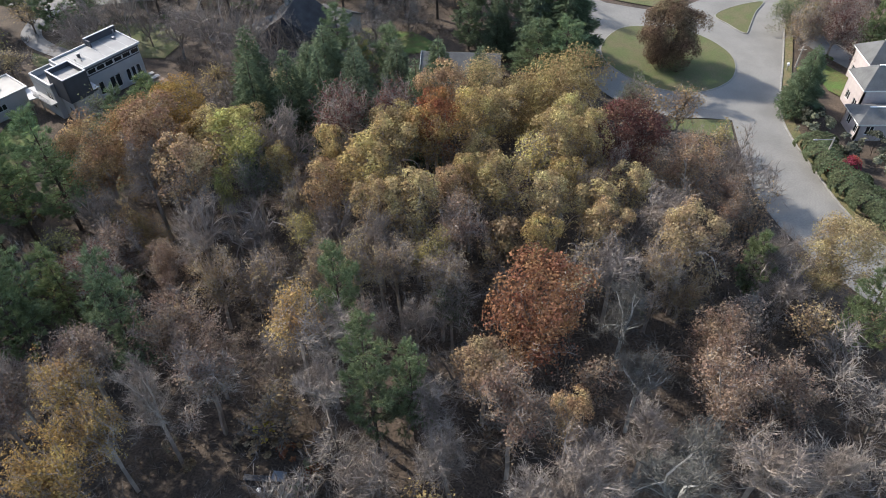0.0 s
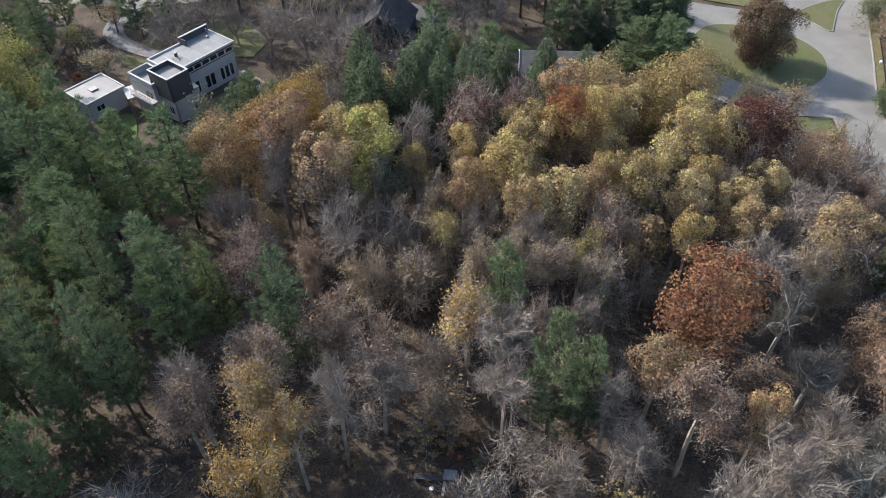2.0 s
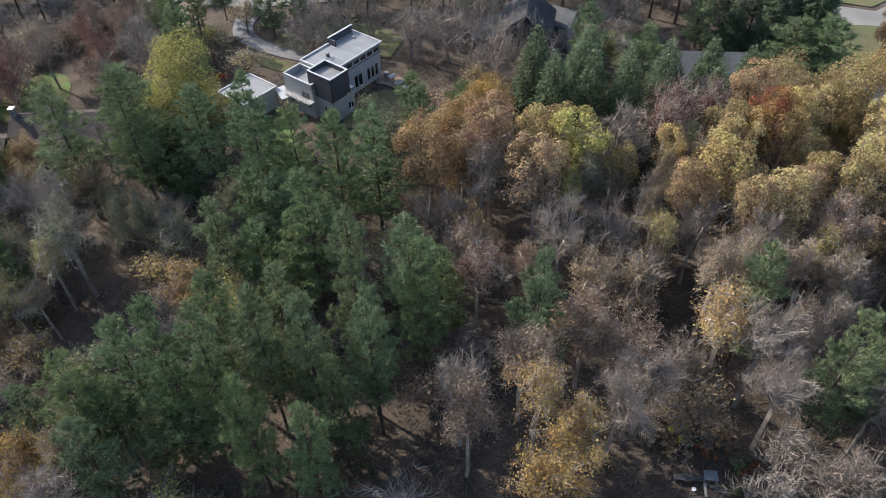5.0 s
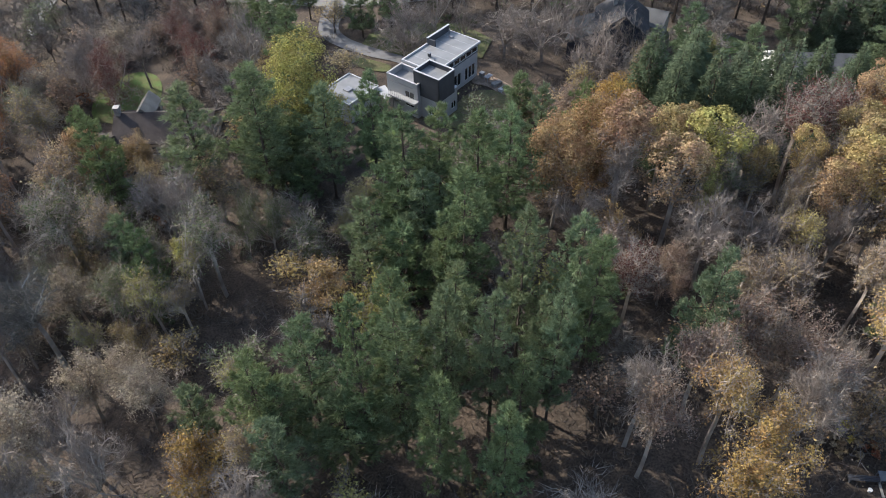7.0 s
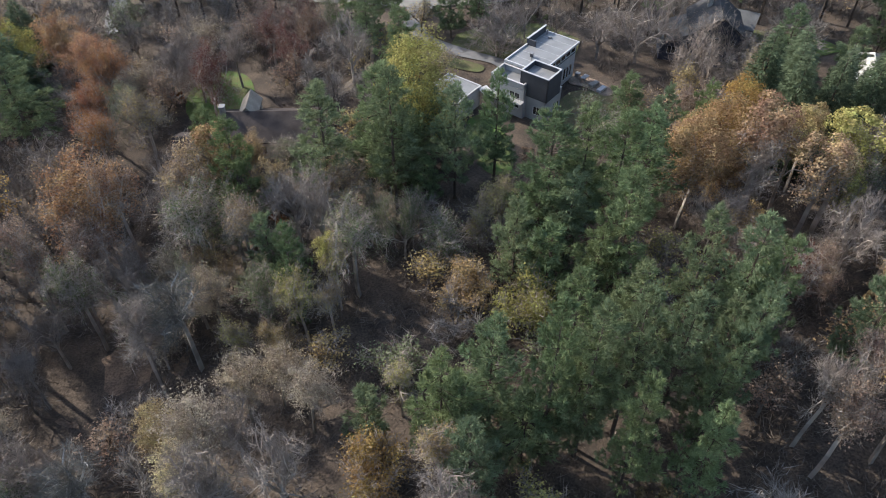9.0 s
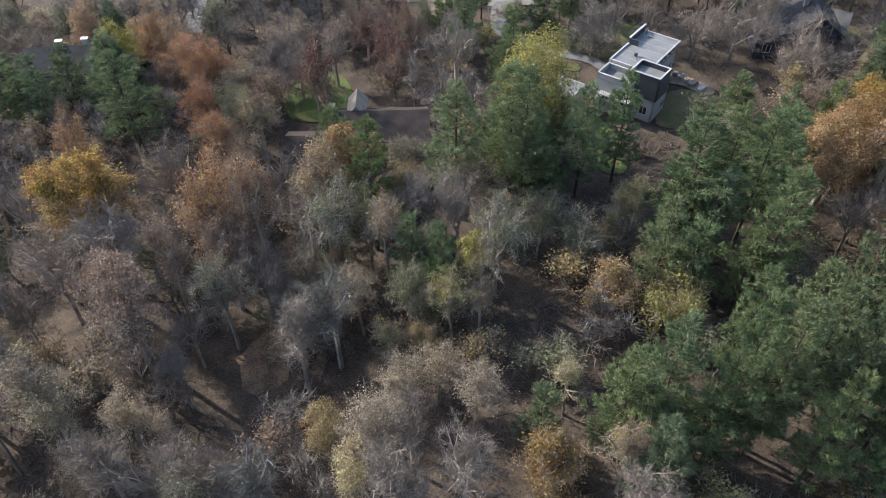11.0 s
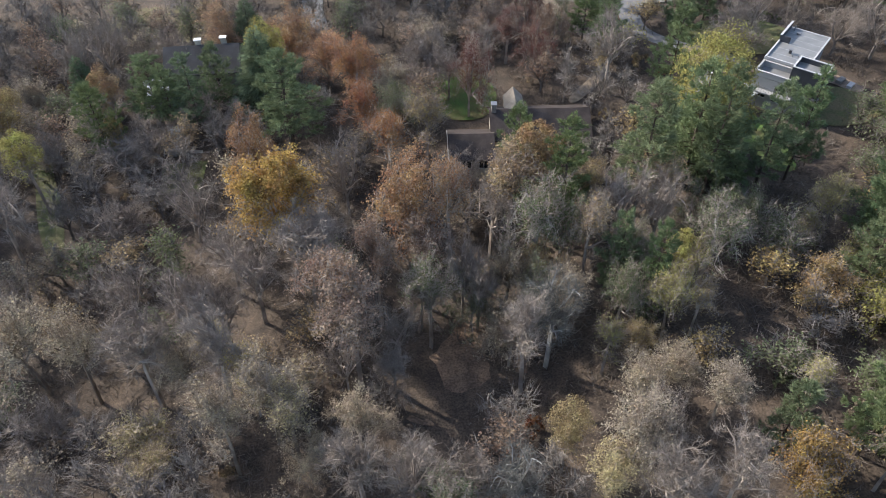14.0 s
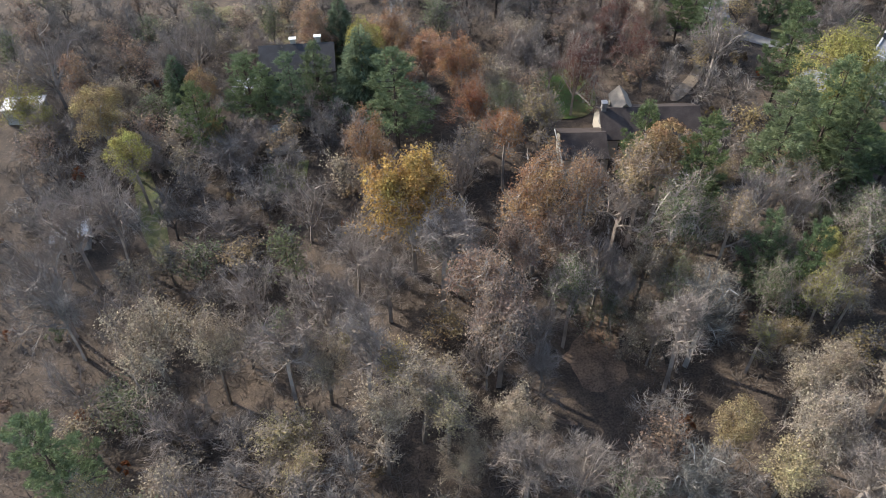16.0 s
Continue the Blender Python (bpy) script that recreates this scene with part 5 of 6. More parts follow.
autumn(-122.0, 49.8, 22.3, 3.8, "rose", 2)
bare(-123.4, 49.3, 12.1, 3.5)
autumn(-123.7, 91.2, 13.7, 3.7, "rust", 2)
autumn(-124.2, 53.7, 22.5, 3.9, "rose", 2)
bare(-125.8, 77.9, 16.5, 5.0)
autumn(-126.3, 102.2, 13.9, 4.9, "orange", 2)
autumn(-126.4, 38.1, 9.3, 3.2, "straw", True)
autumn(-128.0, 40.1, 14.1, 3.1, "wheat", True)
bare(-128.4, 61.1, 20.4, 4.3)
autumn(-130.7, 42.6, 16.8, 3.7, "straw", True)
autumn(-131.4, 107.7, 11.0, 5.2, "orange", 2)
autumn(-132.5, 68.3, 23.4, 5.9, "gold", 2)
autumn(-133.3, 46.0, 14.9, 1.9, "yellow", True)
autumn(-134.4, 38.9, 18.4, 3.0, "straw", True)
bare(-135.4, 60.4, 16.5, 4.4)
pine(-135.6, 91.7, 17.0, 6.0)
bare(-137.0, 47.8, 19.7, 3.8)
autumn(-138.2, 112.6, 14.9, 5.2, "russet", 2)
autumn(-138.3, 51.2, 13.2, 2.0, "yellow", True)
bare(-138.4, 55.7, 14.7, 3.6)
autumn(-138.6, 80.3, 18.3, 3.8, "russet", 2)
bare(-140.0, 66.0, 13.7, 4.0)
autumn(-141.3, 106.3, 14.2, 3.0, "lime")
spruce(-141.5, 102.8, 15.0, 6.2)
autumn(-141.9, 48.9, 13.9, 3.5, "straw", True)
bare(-142.7, 56.1, 17.6, 4.3)
autumn(-144.2, 38.8, 7.6, 3.4, "wheat", True)
autumn(-145.7, 42.4, 7.0, 4.9, "wheat", True)
bare(-146.0, 48.7, 19.3, 4.0)
spruce(-146.8, 118.8, 13.2, 4.8)
bare(-147.9, 76.3, 14.1, 4.7)
autumn(-151.2, 119.4, 14.7, 4.9, "russet", 2)
bare(-151.3, 99.9, 10.0, 5.1)
bare(-153.1, 62.4, 15.6, 4.7)
bare(-154.7, 34.0, 16.0, 5.1)
autumn(-155.4, 51.2, 18.5, 4.1, "straw", True)
bare(-156.4, 114.6, 11.9, 5.5)
bare(-159.1, 95.2, 10.0, 5.1)
bare(-160.5, 46.0, 10.0, 5.1)
bare(-160.8, 79.1, 10.0, 5.6)
pine(-160.9, 104.5, 13.5, 5.8)
autumn(-163.2, 53.6, 20.3, 5.6, "straw", True)
bare(-163.4, 92.2, 10.0, 6.0)
bare(-164.0, 122.6, 10.8, 5.8)
autumn(-165.4, 95.8, 8.6, 1.9, "ochre")
autumn(-165.5, 35.2, 13.9, 3.1, "ochre", True)
bare(-166.9, 96.9, 13.8, 5.5)
pine(-167.1, 95.7, 15.8, 3.8)
autumn(-168.6, 104.4, 12.7, 2.4, "amber")
bare(-170.2, 61.9, 16.5, 5.6)
pine(-170.5, 38.9, 19.0, 4.5)
bare(-173.8, 118.4, 18.6, 6.0)
spruce(-173.9, 108.3, 12.8, 4.7)
bare(-175.0, 52.5, 12.5, 4.2)
autumn(-175.0, 86.2, 15.9, 2.7, "lime")
bare(-175.5, 112.1, 18.4, 5.2)
bare(-175.7, 94.8, 10.0, 4.6)
bare(-176.3, 77.0, 18.6, 5.6)
bare(-178.2, 60.6, 20.5, 5.7)
bare(-180.0, 73.3, 20.1, 5.4)
bare(-180.7, 64.5, 20.9, 5.0)
autumn(-182.3, 95.8, 16.0, 3.8, "ochre")
autumn(-185.2, 110.1, 8.2, 4.5, "straw", True)
autumn(-189.3, 104.7, 16.4, 3.0, "russet", 2)
bare(-194.9, 101.6, 10.0, 5.5)
bare(-197.5, 112.4, 19.4, 6.8)

tree("copper_beech", "dense", 34.9, 109.0, 11.5, 5.3, (0.128, 0.094, 0.066), BROWN_BARK, "dense dark russet tree standing on the grass island", group="")

# trees close in front of the brown house
autumn(-98.5, 80.8, 11.0, 3.2, "tan", 2)
for x, y, h, r in ((-30, 106.5, 13, 4.4), (-35, 113, 14, 5.2), (-25.5, 108.5, 12, 4.0)):
    bare(x, y, h, r)
autumn(-93.6, 82.0, 8.5, 2.8, "green", True)
autumn(-102.6, 79.6, 10.0, 3.2, "russet", 2)
bare(-107.5, 79.4, 9.0, 3.0)
autumn(-95.0, 76.4, 7.0, 2.4, "straw", True)

# spruces that screen the slate-roofed house
for x, y, height, r in ((-21.0, 93.5, 12.8, 4.4), (-13.9, 93.2, 12.4, 3.4), (-8.3, 93.4, 13.2, 4.3), (-2.4, 93.3, 13.4, 4.3), (3.6, 94.2, 11.5, 3.6)):
    spruce(x, y, height, r)
pine(-45.2, 91.8, 8.6, 3.2)
# tall pines behind the lanes and beside the flat-roofed house
for x, y, height, r in ((3.3, 118.6, 21, 3.6), (7.0, 116.5, 21, 3.4), (10.8, 114.5, 20.5, 3.6), (13.4, 111.7, 20.5, 3.4), (16.2, 112.5, 21, 3.4), (0.6, 122.5, 21, 3.6), (-3.5, 125, 21, 3.8), (-9.5, 125.5, 21, 3.6), (-15, 124, 20.5, 3.6), (-20, 122, 20.5, 3.6),
                        (-112, 132, 21, 3.6), (-105, 133.5, 22, 3.8), (-98.5, 132, 21, 3.6), (-118.5, 131, 21, 3.6), (-124, 133, 21, 3.6), (-70, 131.5, 21, 3.4), (-63, 133, 21, 3.6), (-84, 133, 21, 3.6),
                        (-88, 116.6, 14, 3.2), (-84.5, 120, 13, 3.0), (-81.5, 126.5, 14, 3.2), (-85, 112, 13, 3.0), (-55, 126.5, 21, 3.2), (-47, 127, 22, 3.6), (-41, 124, 21, 3.4), (-36, 119.5, 21, 3.4)):
    pine(x, y, height, r)
for x, y, height, r in ((-152.5, 99.5, 15, 4.2), (-157.5, 101.8, 13, 3.6), (-149, 103, 14, 3.8)):
    pine(x, y, height, r)
bare(-183.8, 74.2, 12, 3.8)
bare(-189.2, 74.6, 11, 3.6)
autumn(-200.6, 106.4, 9.5, 4.2, "lime", 2)
autumn(-197.4, 103.6, 8.5, 3.4, "lime", 2)
# young pines in the shade below, and trees on the front lawn
for x, y, height, r in ((-80, 84, 8, 2.8), (-76, 86, 8.5, 2.8), (-72.5, 85, 8, 2.6), (-78, 79, 8, 2.8), (-83, 81.5, 8, 2.6), (-74.5, 74, 7.5, 2.6), (-66, 121, 13, 3.0), (-71, 119, 12, 3.0)):
    pine(x, y, height, r)
for x, y, height, r, hue in ((-97, 107.5, 12, 3.6, "maroon"), (-101.5, 113, 12, 3.8, "maroon"), (-94, 113.5, 12, 3.6, "rose"), (-97, 120, 13, 3.8, "maroon"), (-104, 120, 12, 3.6, "rose"), (-91, 118.5, 12, 3.4, "green")):
    autumn(x, y, height, r, hue, True)
bare(-58, 118.5, 12, 3.6)
bare(-62, 115.5, 10, 3.0)
bare(-53, 115.5, 11, 3.2)
# ---- roadside and garden planting ----
def hedge(points, width, height, label):
    """A clipped hedge along a line: a dense mass of small leaves on hidden stems."""
    line = smooth_line(points, 6)
    root = thing("hedge", line[0][0], line[0][1], ground(*line[0]), 0, label, "hedge")
    n = 26000
    k = rng.integers(0, len(line) - 1, n)
    f = rng.uniform(0, 1, (n, 1))
    a, b = np.array(line)[k], np.array(line)[k + 1]
    d = (b - a) / np.linalg.norm(b - a, axis=1, keepdims=True)
    ang = rng.uniform(-0.35, math.pi + 0.35, n)
    side = np.cos(ang) * width / 2 * (0.85 + 0.2 * np.sin(k * 1.7))
    z = np.clip(0.55 * height + np.sin(ang) * height * 0.45 + rng.normal(size=n) * 0.08, 0.05, None)
    xy = a + (b - a) * f + np.stack([-d[:, 1], d[:, 0]], 1) * side[:, None]
    c = np.column_stack([xy[:, 0] - line[0][0], xy[:, 1] - line[0][1], z])
    nrm = np.column_stack([-d[:, 1] * np.cos(ang), d[:, 0] * np.cos(ang), np.sin(ang) + 0.3])
    leafage = part("leafage", card_mesh("leafage", leaves_at(c, nrm + unit(n) * 0.7, 0.20), 3), LEAF, root)
    leafage.color = (0.125, 0.150, 0.080, 1)
    stems = [(np.array((x - line[0][0], y - line[0][1], -0.2)), np.array((x - line[0][0] + 0.1, y - line[0][1], height * 0.7)), 0.05, 0.02) for x, y in line[::2]]
    wood = part("stem_row", tubes("stem_row", stems, 4), BARK, root)
    wood.color = (*BROWN_BARK, 1)


hedge([(50.9, 86.5), (51.3, 82), (52.2, 77), (54.2, 71.5), (58, 66), (64, 60)], 6.0, 2.6, "broad clipped green hedge along the road")
tree("red_shrub", "rounded", 52.9, 80.2, 2.9, 2.3, (0.36, 0.055, 0.06), BROWN_BARK, "bright crimson rounded shrub behind the hedge", "shrub", "")
for x, y, h, r in ((57.5, 80.5, 3.0, 2.0), (59.5, 77.0, 2.6, 2.0), (62, 82, 3.2, 2.2), (50.6, 88.4, 2.4, 1.8), (53.0, 90.5, 3.0, 2.2)):
    tree("shrub", "shrub", x, y, h, r, (0.20, 0.21, 0.15), BROWN_BARK, "grey-green garden shrub beside the brick house", "shrub", "garden shrubs")
for x, y, h, r in ((55.6, 100.5, 1.5, 1.3), (53.8, 96.6, 1.6, 1.3), (56.6, 104.5, 1.4, 1.2), (60.6, 108.2, 1.8, 1.6)):
    tree("shrub", "shrub", x, y, h, r, (0.10, 0.13, 0.06), BROWN_BARK, "rounded dark green clipped shrub", "shrub", "garden shrubs")
for x, y, h, r, hue in ((58.5, 121, 6, 3.4, "green"), (61.5, 117.5, 5, 3.0, "ochre"), (63, 124, 7, 3.6, "tan"), (67.5, 121, 7, 3.8, "maroon"), (72, 117, 7, 3.6, "rose"), (66, 129, 8, 4.0, "straw"), (74, 126, 8, 4.0, "maroon"), (70, 112.5, 4, 2.4, "green")):
    autumn(x, y, h, r, hue, hue != "green")
spruce(51.8, 95.5, 11, 4.0)
for x, y, h, r in ((54.8, 84.6, 3.4, 2.4), (58.5, 84.2, 3.6, 2.6), (52.6, 91.2, 3.2, 2.0), (62.5, 78.5, 4.0, 2.8)):
    tree("shrub", "shrub", x, y, h, r, (0.13, 0.135, 0.10), BROWN_BARK, "grey-green garden shrub beside the brick house", "shrub", "garden shrubs")
bare(-111.5, 102.5, 11, 3.4)
bare(-106, 106.5, 12, 3.6)
bare(-114.5, 107.5, 12, 3.6)
tree("bush", "shrub", -18.1, 37.6, 2.2, 1.3, (0.56, 0.47, 0.12), BROWN_BARK, "small bright yellow bush in the sunny garden", "bush", "")
tree("shrub", "shrub", -13.4, 31.4, 1.6, 1.2, (0.11, 0.16, 0.085), BROWN_BARK, "small round evergreen beside the garden bench", "shrub", "")
for x, y, h, r, hue in ((-17.6, 35.4, 1.0, 1.6, "tan"), (-15.2, 35.6, 1.1, 1.3, "rust"), (-19.6, 36.4, 1.2, 1.2, "straw"), (-14.0, 36.4, 1.3, 1.1, "amber"), (-12.6, 34.0, 1.2, 1.2, "green")):
    tree("shrub", "shrub", x, y, h, r, HUES[hue][0], BROWN_BARK, "low garden shrub with %s leaves" % HUES[hue][1], "shrub", "garden shrubs")
for i in range(7):
    tree("shrub", "shrub", -64.0 + 2.1 * i, 124.2 + 0.5 * math.sin(i * 2), 1.1 + 0.2 * (i % 3), 1.0 + 0.15 * (i % 2), (0.13, 0.14, 0.08), BROWN_BARK, "low dark shrub in the bed by the road", "shrub", "garden shrubs")


# ---- poles, lamps and garden furniture ----
def pole(x, y, height, lean, arm, label):
    """A wooden pole with a lamp arm or cross-arm."""
    p = thing("street_lamp" if arm else "utility_pole", x, y, ground(x, y), 0, label, "street lamp" if arm else "pole")
    bm = bmesh.new()
    bmesh.ops.create_cone(bm, cap_ends=True, segments=10, radius1=0.16, radius2=0.10, depth=height + 0.6, matrix=Matrix.Translation((0, 0, height / 2 - 0.3)))
    part("post", bm, POLEWOOD, p, m=pose(0, 0, 0, 0, lean, 0))
    tip = Vector((math.sin(radians(lean)) * height, 0, math.cos(radians(lean)) * height))
    if arm:
        bracket = part("arm", box(tip.x - 2.2, tip.x, -0.04, 0.04, tip.z - 0.35, tip.z - 0.27), METAL, p)
        part("lamp_head", box(tip.x - 2.7, tip.x - 2.1, -0.13, 0.13, tip.z - 0.45, tip.z - 0.27, 0.04), METAL, bracket)
    else:
        part("cross_arm", box(tip.x - 0.7, tip.x + 0.7, -0.05, 0.05, tip.z - 0.6, tip.z - 0.48), POLEWOOD, p)
    return p


pole(51.1, 82.2, 4.6, 1.5, True, "pale wooden street lamp pole with a metal arm")
pole(55.8, 108.2, 3.6, 2.0, False, "short weathered wooden pole at the roadside")
pole(-103.2, 80.5, 7.5, 6.0, False, "leaning pale wooden pole among the trees")
sign = thing("road_sign", 54.6, 104.6, 3.0, -70, "small yellow roadside sign on a thin post", "sign")
part("post", box(-0.04, 0.04, -0.04, 0.04, -0.3, 1.9), METAL, sign)
part("plate", box(-0.3, 0.3, -0.065, -0.042, 1.3, 1.9, 0.01), material("yellow_plate", (0.6, 0.5, 0.12), 0.5), sign)
box_post = thing("mailbox", 53.9, 107.0, 3.0, -20, "white mailbox on a post by the road", "mailbox")
part("post", box(-0.05, 0.05, -0.05, 0.05, -0.3, 1.0), POLEWOOD, box_post)
part("body", box(-0.18, 0.18, -0.3, 0.3, 1.0, 1.35, 0.06), WHITE, box_post)

bench = thing("garden_bench", -17.0, 32.9, ground(-17.0, 32.9), -4, "long dark slatted garden bench on fallen leaves", "bench")
for i in range(4):
    part("slat", box(-1.9, 1.3, -0.28 + 0.15 * i, -0.16 + 0.15 * i, 0.46, 0.50, 0.008), DARKCLAD, bench)
for px in (-1.7, -0.2, 1.1):
    part("leg", box(px - 0.05, px + 0.05, -0.24, 0.24, -0.15, 0.46), DARKCLAD, bench)
table = thing("garden_table", -15.6, 33.0, ground(-15.6, 33.0), -6, "square weathered grey-blue garden table", "table")
part("tabletop", box(-0.62, 0.62, -0.5, 0.5, 0.70, 0.76, 0.015), BLUE, table)
for px in (-0.54, 0.54):
    for py in (-0.42, 0.42):
        part("leg", box(px - 0.04, px + 0.04, py - 0.04, py + 0.04, -0.15, 0.70), METAL, table)
plank = thing("pale_plank", -16.2, 32.0, ground(-16.2, 32.0), 82, "pale wooden plank leaning by the bench", "plank")
part("board", box(-0.7, 0.7, -0.12, 0.12, 0.02, 0.08, 0.01), BEIGE, plank)
bucket = thing("white_pot", -17.3, 31.9, ground(-17.3, 31.9), 0, "small white garden pot", "pot")
bm = bmesh.new()
bmesh.ops.create_cone(bm, cap_ends=True, segments=14, radius1=0.14, radius2=0.2, depth=0.36, matrix=Matrix.Translation((0, 0, 0.16)))
part("body", bm, WHITE, bucket)
tarp = thing("tarpaulin", -7.5, 29.5, ground(-7.5, 29.5), 12, "folded blue tarpaulin lying on leaves", "tarpaulin")
part("sheet", box(-0.9, 0.9, -0.7, 0.7, 0.0, 0.16, 0.05), material("blue_tarp", (0.10, 0.17, 0.33), 0.5), tarp)

# terrace beside the flat-roofed house
terrace = draped("terrace", smooth_line([(-50.8, 106.2), (-47.6, 104.8), (-44.8, 101.2), (-46.6, 99.8), (-49.4, 102.4), (-51.8, 103.6)], closed=True, n=4), material("terrace_stone", (0.33, 0.25, 0.19), 0.9, vary=0.25, scale=0.8, fine=6), 0.10, "brown stone terrace strewn with leaves", "terrace")
for x, y, turn, w, d, h, mat, name, label in ((-49.2, 104.4, 50, 1.5, 0.9, 0.75, METAL, "outdoor_table", "grey outdoor table on the terrace"), (-47.9, 102.9, 40, 1.8, 0.9, 0.5, STONE, "planter", "long grey stone planter on the terrace"), (-46.9, 101.4, 45, 1.7, 0.8, 0.45, COPING, "garden_box", "pale garden storage box on the terrace"), (-50.2, 105.6, 50, 0.8, 0.8, 0.7, METAL, "grill", "covered grey barbecue grill")):
    f = thing(name, x, y, ground(x, y) + 0.1, turn, label, name.split("_")[-1])
    part("top", box(-w / 2, w / 2, -d / 2, d / 2, h - 0.06, h, 0.015), mat, f)
    if h > 0.7:
        for px in (-1, 1):
            for py in (-1, 1):
                part("leg", box(px * (w / 2 - 0.1) - 0.03, px * (w / 2 - 0.1) + 0.03, py * (d / 2 - 0.1) - 0.03, py * (d / 2 - 0.1) + 0.03, -0.05, h - 0.06), METAL, f)
    else:
        part("side_box", box(-w / 2 + 0.04, w / 2 - 0.04, -d / 2 + 0.04, d / 2 - 0.04, -0.05, h - 0.06), mat, f)
low_wall = thing("garden_wall", -157.5, 95.6, ground(-157.5, 95.6), -6, "low dark retaining wall on the slope", "wall")
part("wall_body", box(0, 8.2, -0.25, 0.25, -0.8, 1.2, 0.04), STONE, low_wall)
part("wall_cap", box(-0.08, 8.28, -0.33, 0.33, 1.2, 1.3, 0.02), KERB, low_wall)

# ---- undergrowth ----
def free(x, y):
    """Whether a place is wooded: off the road, the lawns and the houses."""
    if x > 20 and y > 60 - (x - 40) * 0.9 and (x > 36 or y > 90):
        return False
    for cx, cy, r in ((-58, 102, 13), (-70, 94, 6), (-48, 96, 7), (-68, 113, 9), (-102, 89, 11), (-108, 104, 8), (-154, 118, 11), (-175, 85, 6), (-32, 113, 9), (-113, 50, 6), (-113, 44, 5), (-91, 104, 4), (-20, 120, 6), (-163, 112, 6), (-202, 104, 7), (-184, 75, 7), (-94, 91, 6), (1, 102, 8), (-5, 110, 8), (-92, 128, 8), (-63, 117, 9), (-50, 119, 8), (-76, 131, 9), (-70, 98, 6), (-65, 87, 5)):
        if math.hypot(x - cx, y - cy) < r:
            return False
    return True


# trees that fill the woods between the others
def clear_of(x, y, r, share):
    return all((x - a) ** 2 + (y - b) ** 2 > (share * (r + c)) ** 2 for a, b, c in STANDING)


HOLLOWS = ((-38, 27, 5), (-42, 34, 4), (-36, 35, 4), (-47, 33, 4), (-22, 35, 4), (-48, 37, 4), (-19, 42, 4), (-3, 38, 4), (-25, 31, 4), (-77, 52, 4), (-73, 43, 4), (-79, 55, 4), (-97, 46, 5), (-64, 52, 4), (-17, 33.5, 4.0), (-112, 50, 7), (-111, 42, 6), (-70, 70, 5), (-61, 77, 5), (-64, 70, 5), (-66, 60, 5), (-57, 84, 5), (-45, 101, 8), (-46, 93, 6))
tries = grown = 0
while tries < 9000 and grown < 298:
    tries += 1
    y, r = float(rng.uniform(22, 146)), float(rng.uniform(3.0, 4.4))
    x = float(rng.uniform(-172 - 0.42 * (y - 30), 46))
    if y > 97 and rng.uniform() < 0.55:
        continue
    if not free(x, y) or not clear_of(x, y, r, 0.62) or any(math.hypot(x - a, y - b) < c for a, b, c in HOLLOWS):
        continue
    height, pick = float(rng.uniform(7.0, 11.0)), rng.uniform()
    if x < -88:
        hue = None if pick < 0.5 else ("straw", "rose", "green", "tan")[rng.integers(4)]
    elif x < -42:
        hue = None if pick < 0.12 else ("green", "ochre", "lime", "green")[rng.integers(4)]
        height *= 0.8
    elif 46 < y < 92:
        hue = None if pick < 0.2 else ("tan", "ochre", "rose", "honey", "amber")[rng.integers(5)]
    else:
        hue = None if pick < 0.55 else ("tan", "ochre", "rose")[rng.integers(3)]
    understory(x, y, height, r, hue)
    grown += 1

# slender trunks round the sunny clearing
for x, y, height in ((-117.5, 47.0, 12.0), (-104.5, 51.5, 11.5), (-108.0, 57.5, 13.0), (-115.0, 58.0, 12.5)):
    bare(x, y, height, 1.9)

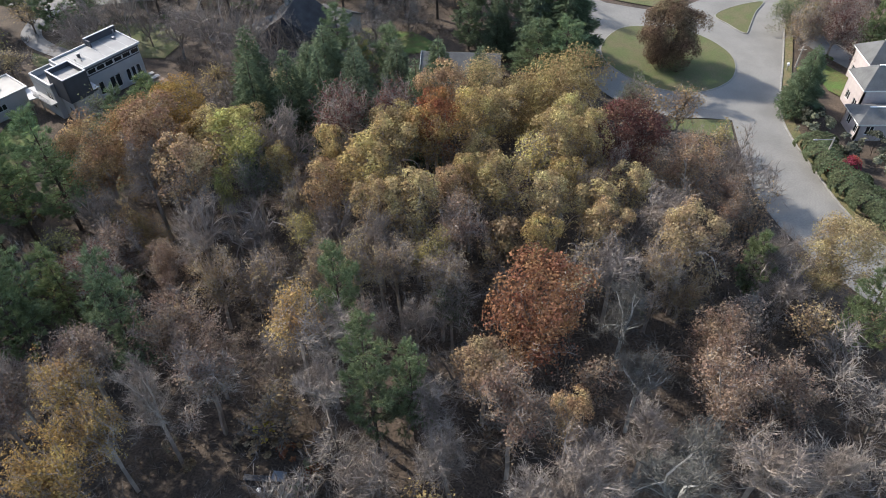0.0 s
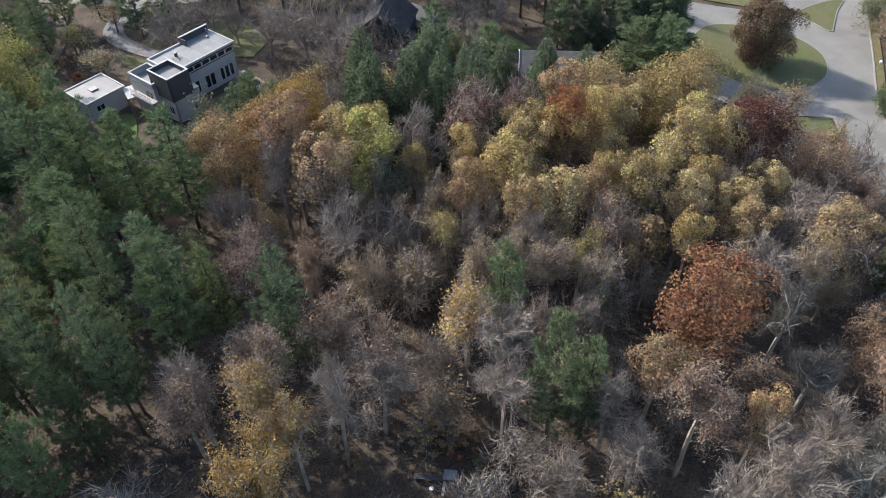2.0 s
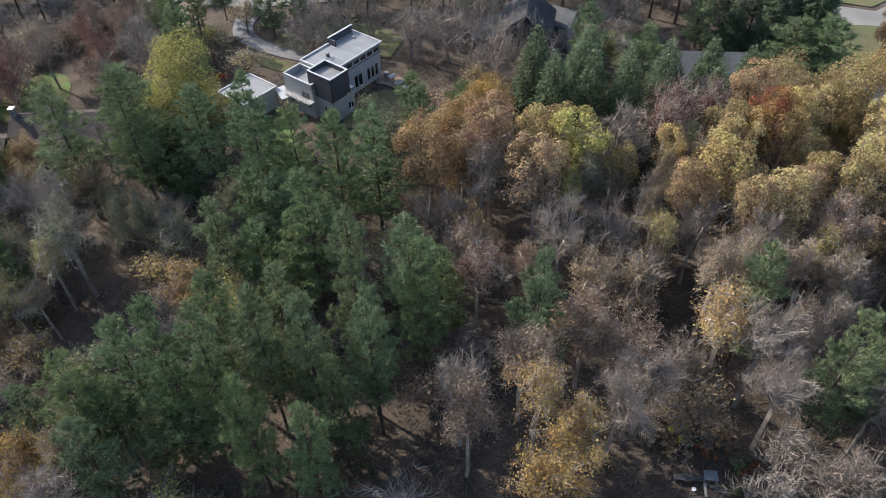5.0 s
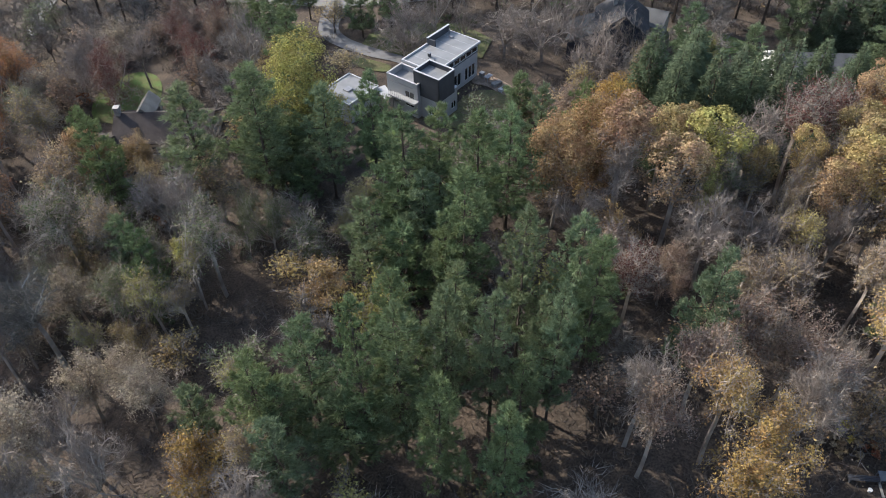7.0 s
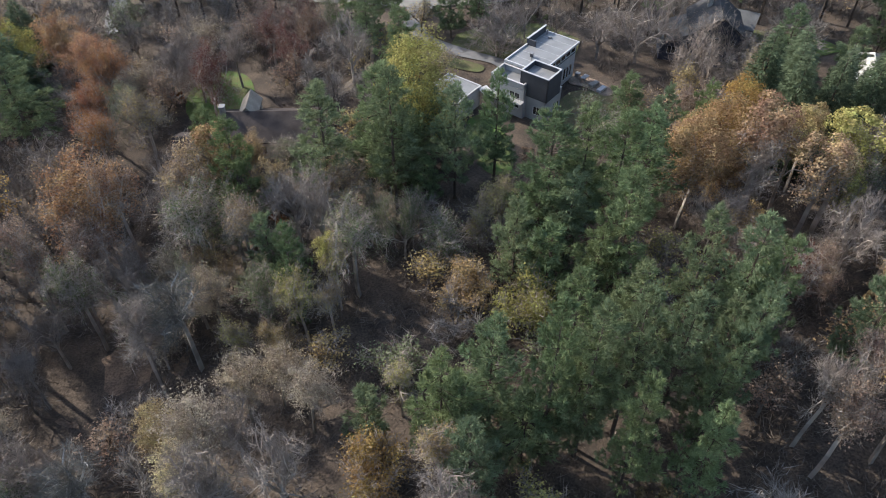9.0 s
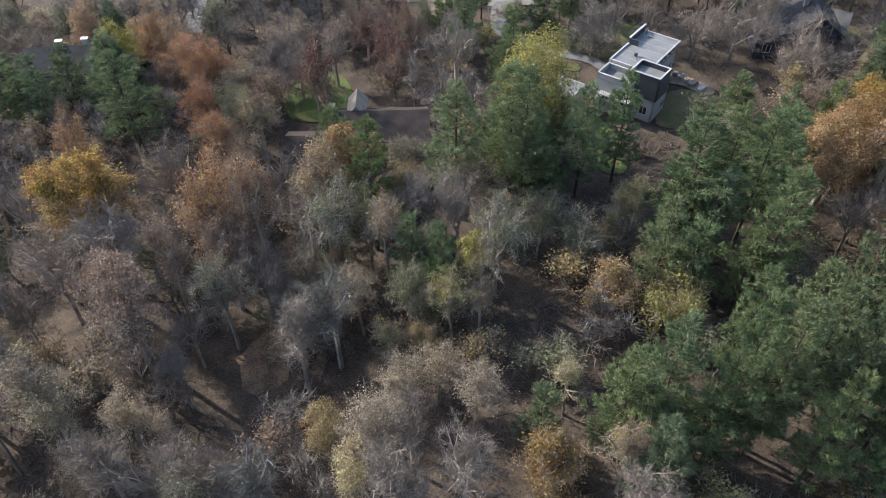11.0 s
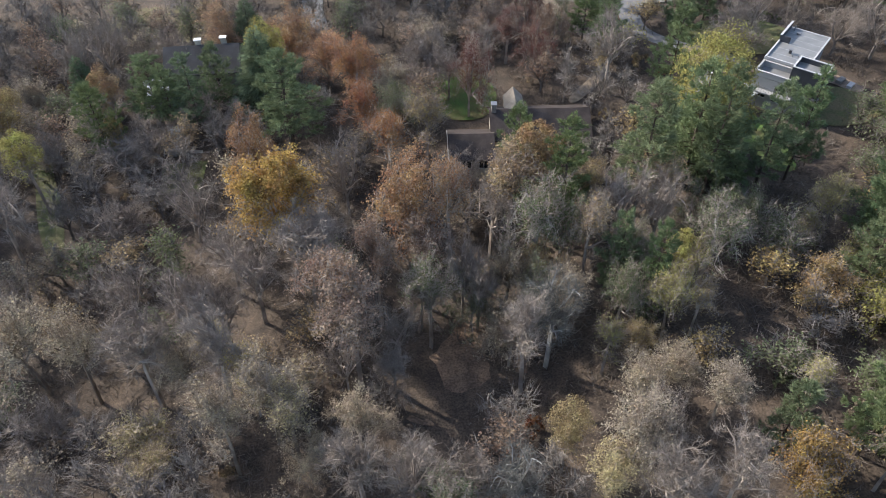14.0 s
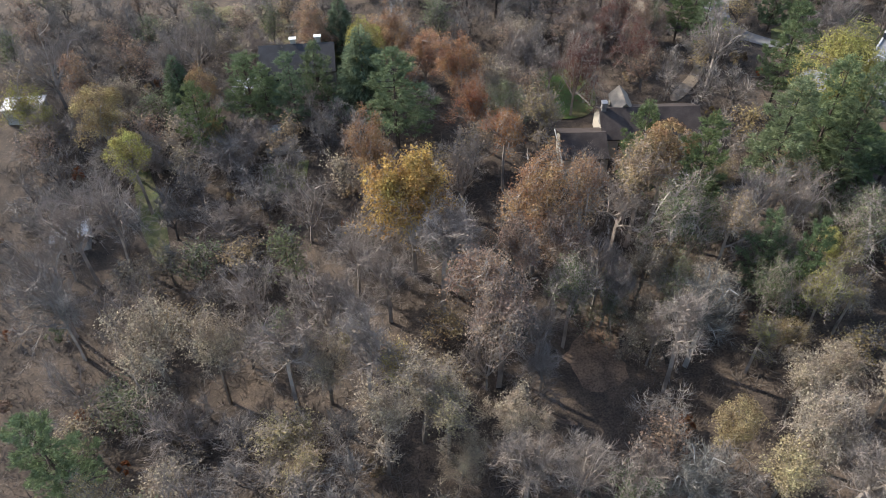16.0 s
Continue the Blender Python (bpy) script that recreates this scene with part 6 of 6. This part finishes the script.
placed = 0
while placed < 130:
    x, y = float(rng.uniform(-200, 45)), float(rng.uniform(22, 140))
    if free(x, y):
        hue = ("tan", "ochre", "green", "rose", "straw", "rust")[rng.integers(6)]
        tree("shrub", "shrub", x, y, float(rng.uniform(1.2, 3.2)), float(rng.uniform(0.8, 1.9)), tuple(c * 0.8 for c in HUES[hue][0]), BROWN_BARK, "low undergrowth shrub with %s leaves" % HUES[hue][1], "shrub", "undergrowth")
        placed += 1

# the woods go on behind
for i in range(40):
    tree("bare_tree", "thicket_bare", float(rng.uniform(-190, 50)), float(rng.uniform(2, 20)), float(rng.uniform(8, 12)), float(rng.uniform(2.9, 4.1)), GREY_BARK, GREY_BARK, "leafless grey tree with fine twigs", group="bare trees")

# brush on the floor of the woods
n = 60000
xy = np.column_stack([rng.uniform(-225, 46, n), rng.uniform(14, 148, n)])
clump = np.sin(xy[:, 0] * 0.55 + 2 * np.sin(xy[:, 1] * 0.3)) + np.sin(xy[:, 1] * 0.7 + 1.5 * np.sin(xy[:, 0] * 0.23))
keep = [c > -0.9 and free(a, b) for (a, b), c in zip(xy, clump)]
xy, clump = xy[keep], clump[keep]
stem = np.column_stack([xy, [ground(a, b) for a, b in xy]])
for key, per, length, width, tint, label in (("brush", 3, 1.5, 0.05, (0.150, 0.125, 0.105), "dense brown brush and brambles on the forest floor"),):
    p = np.repeat(stem, per, 0) + rng.normal(size=(len(stem) * per, 3)) * np.array((0.4, 0.4, 0.02))
    d = rng.normal(size=p.shape) * np.array((0.8, 0.8, 0.3)) + np.array((0, 0, 0.8))
    d /= np.linalg.norm(d, axis=1, keepdims=True)
    across = np.cross(d, unit(len(p)))
    across /= np.linalg.norm(across, axis=1, keepdims=True) + 1e-9
    reach = length * rng.uniform(0.5, 1.3, (len(p), 1)) * np.repeat(0.7 + 0.25 * clump, per)[:, None]
    ob = tagged(new(key, card_mesh(key, np.stack([p - across * width, p + across * width, p + d * reach], 1).reshape(-1, 3), 3)), label, "undergrowth", kind="stuff")
    ob.data.materials.append(BARK)
    ob.color = (*tint, 1)
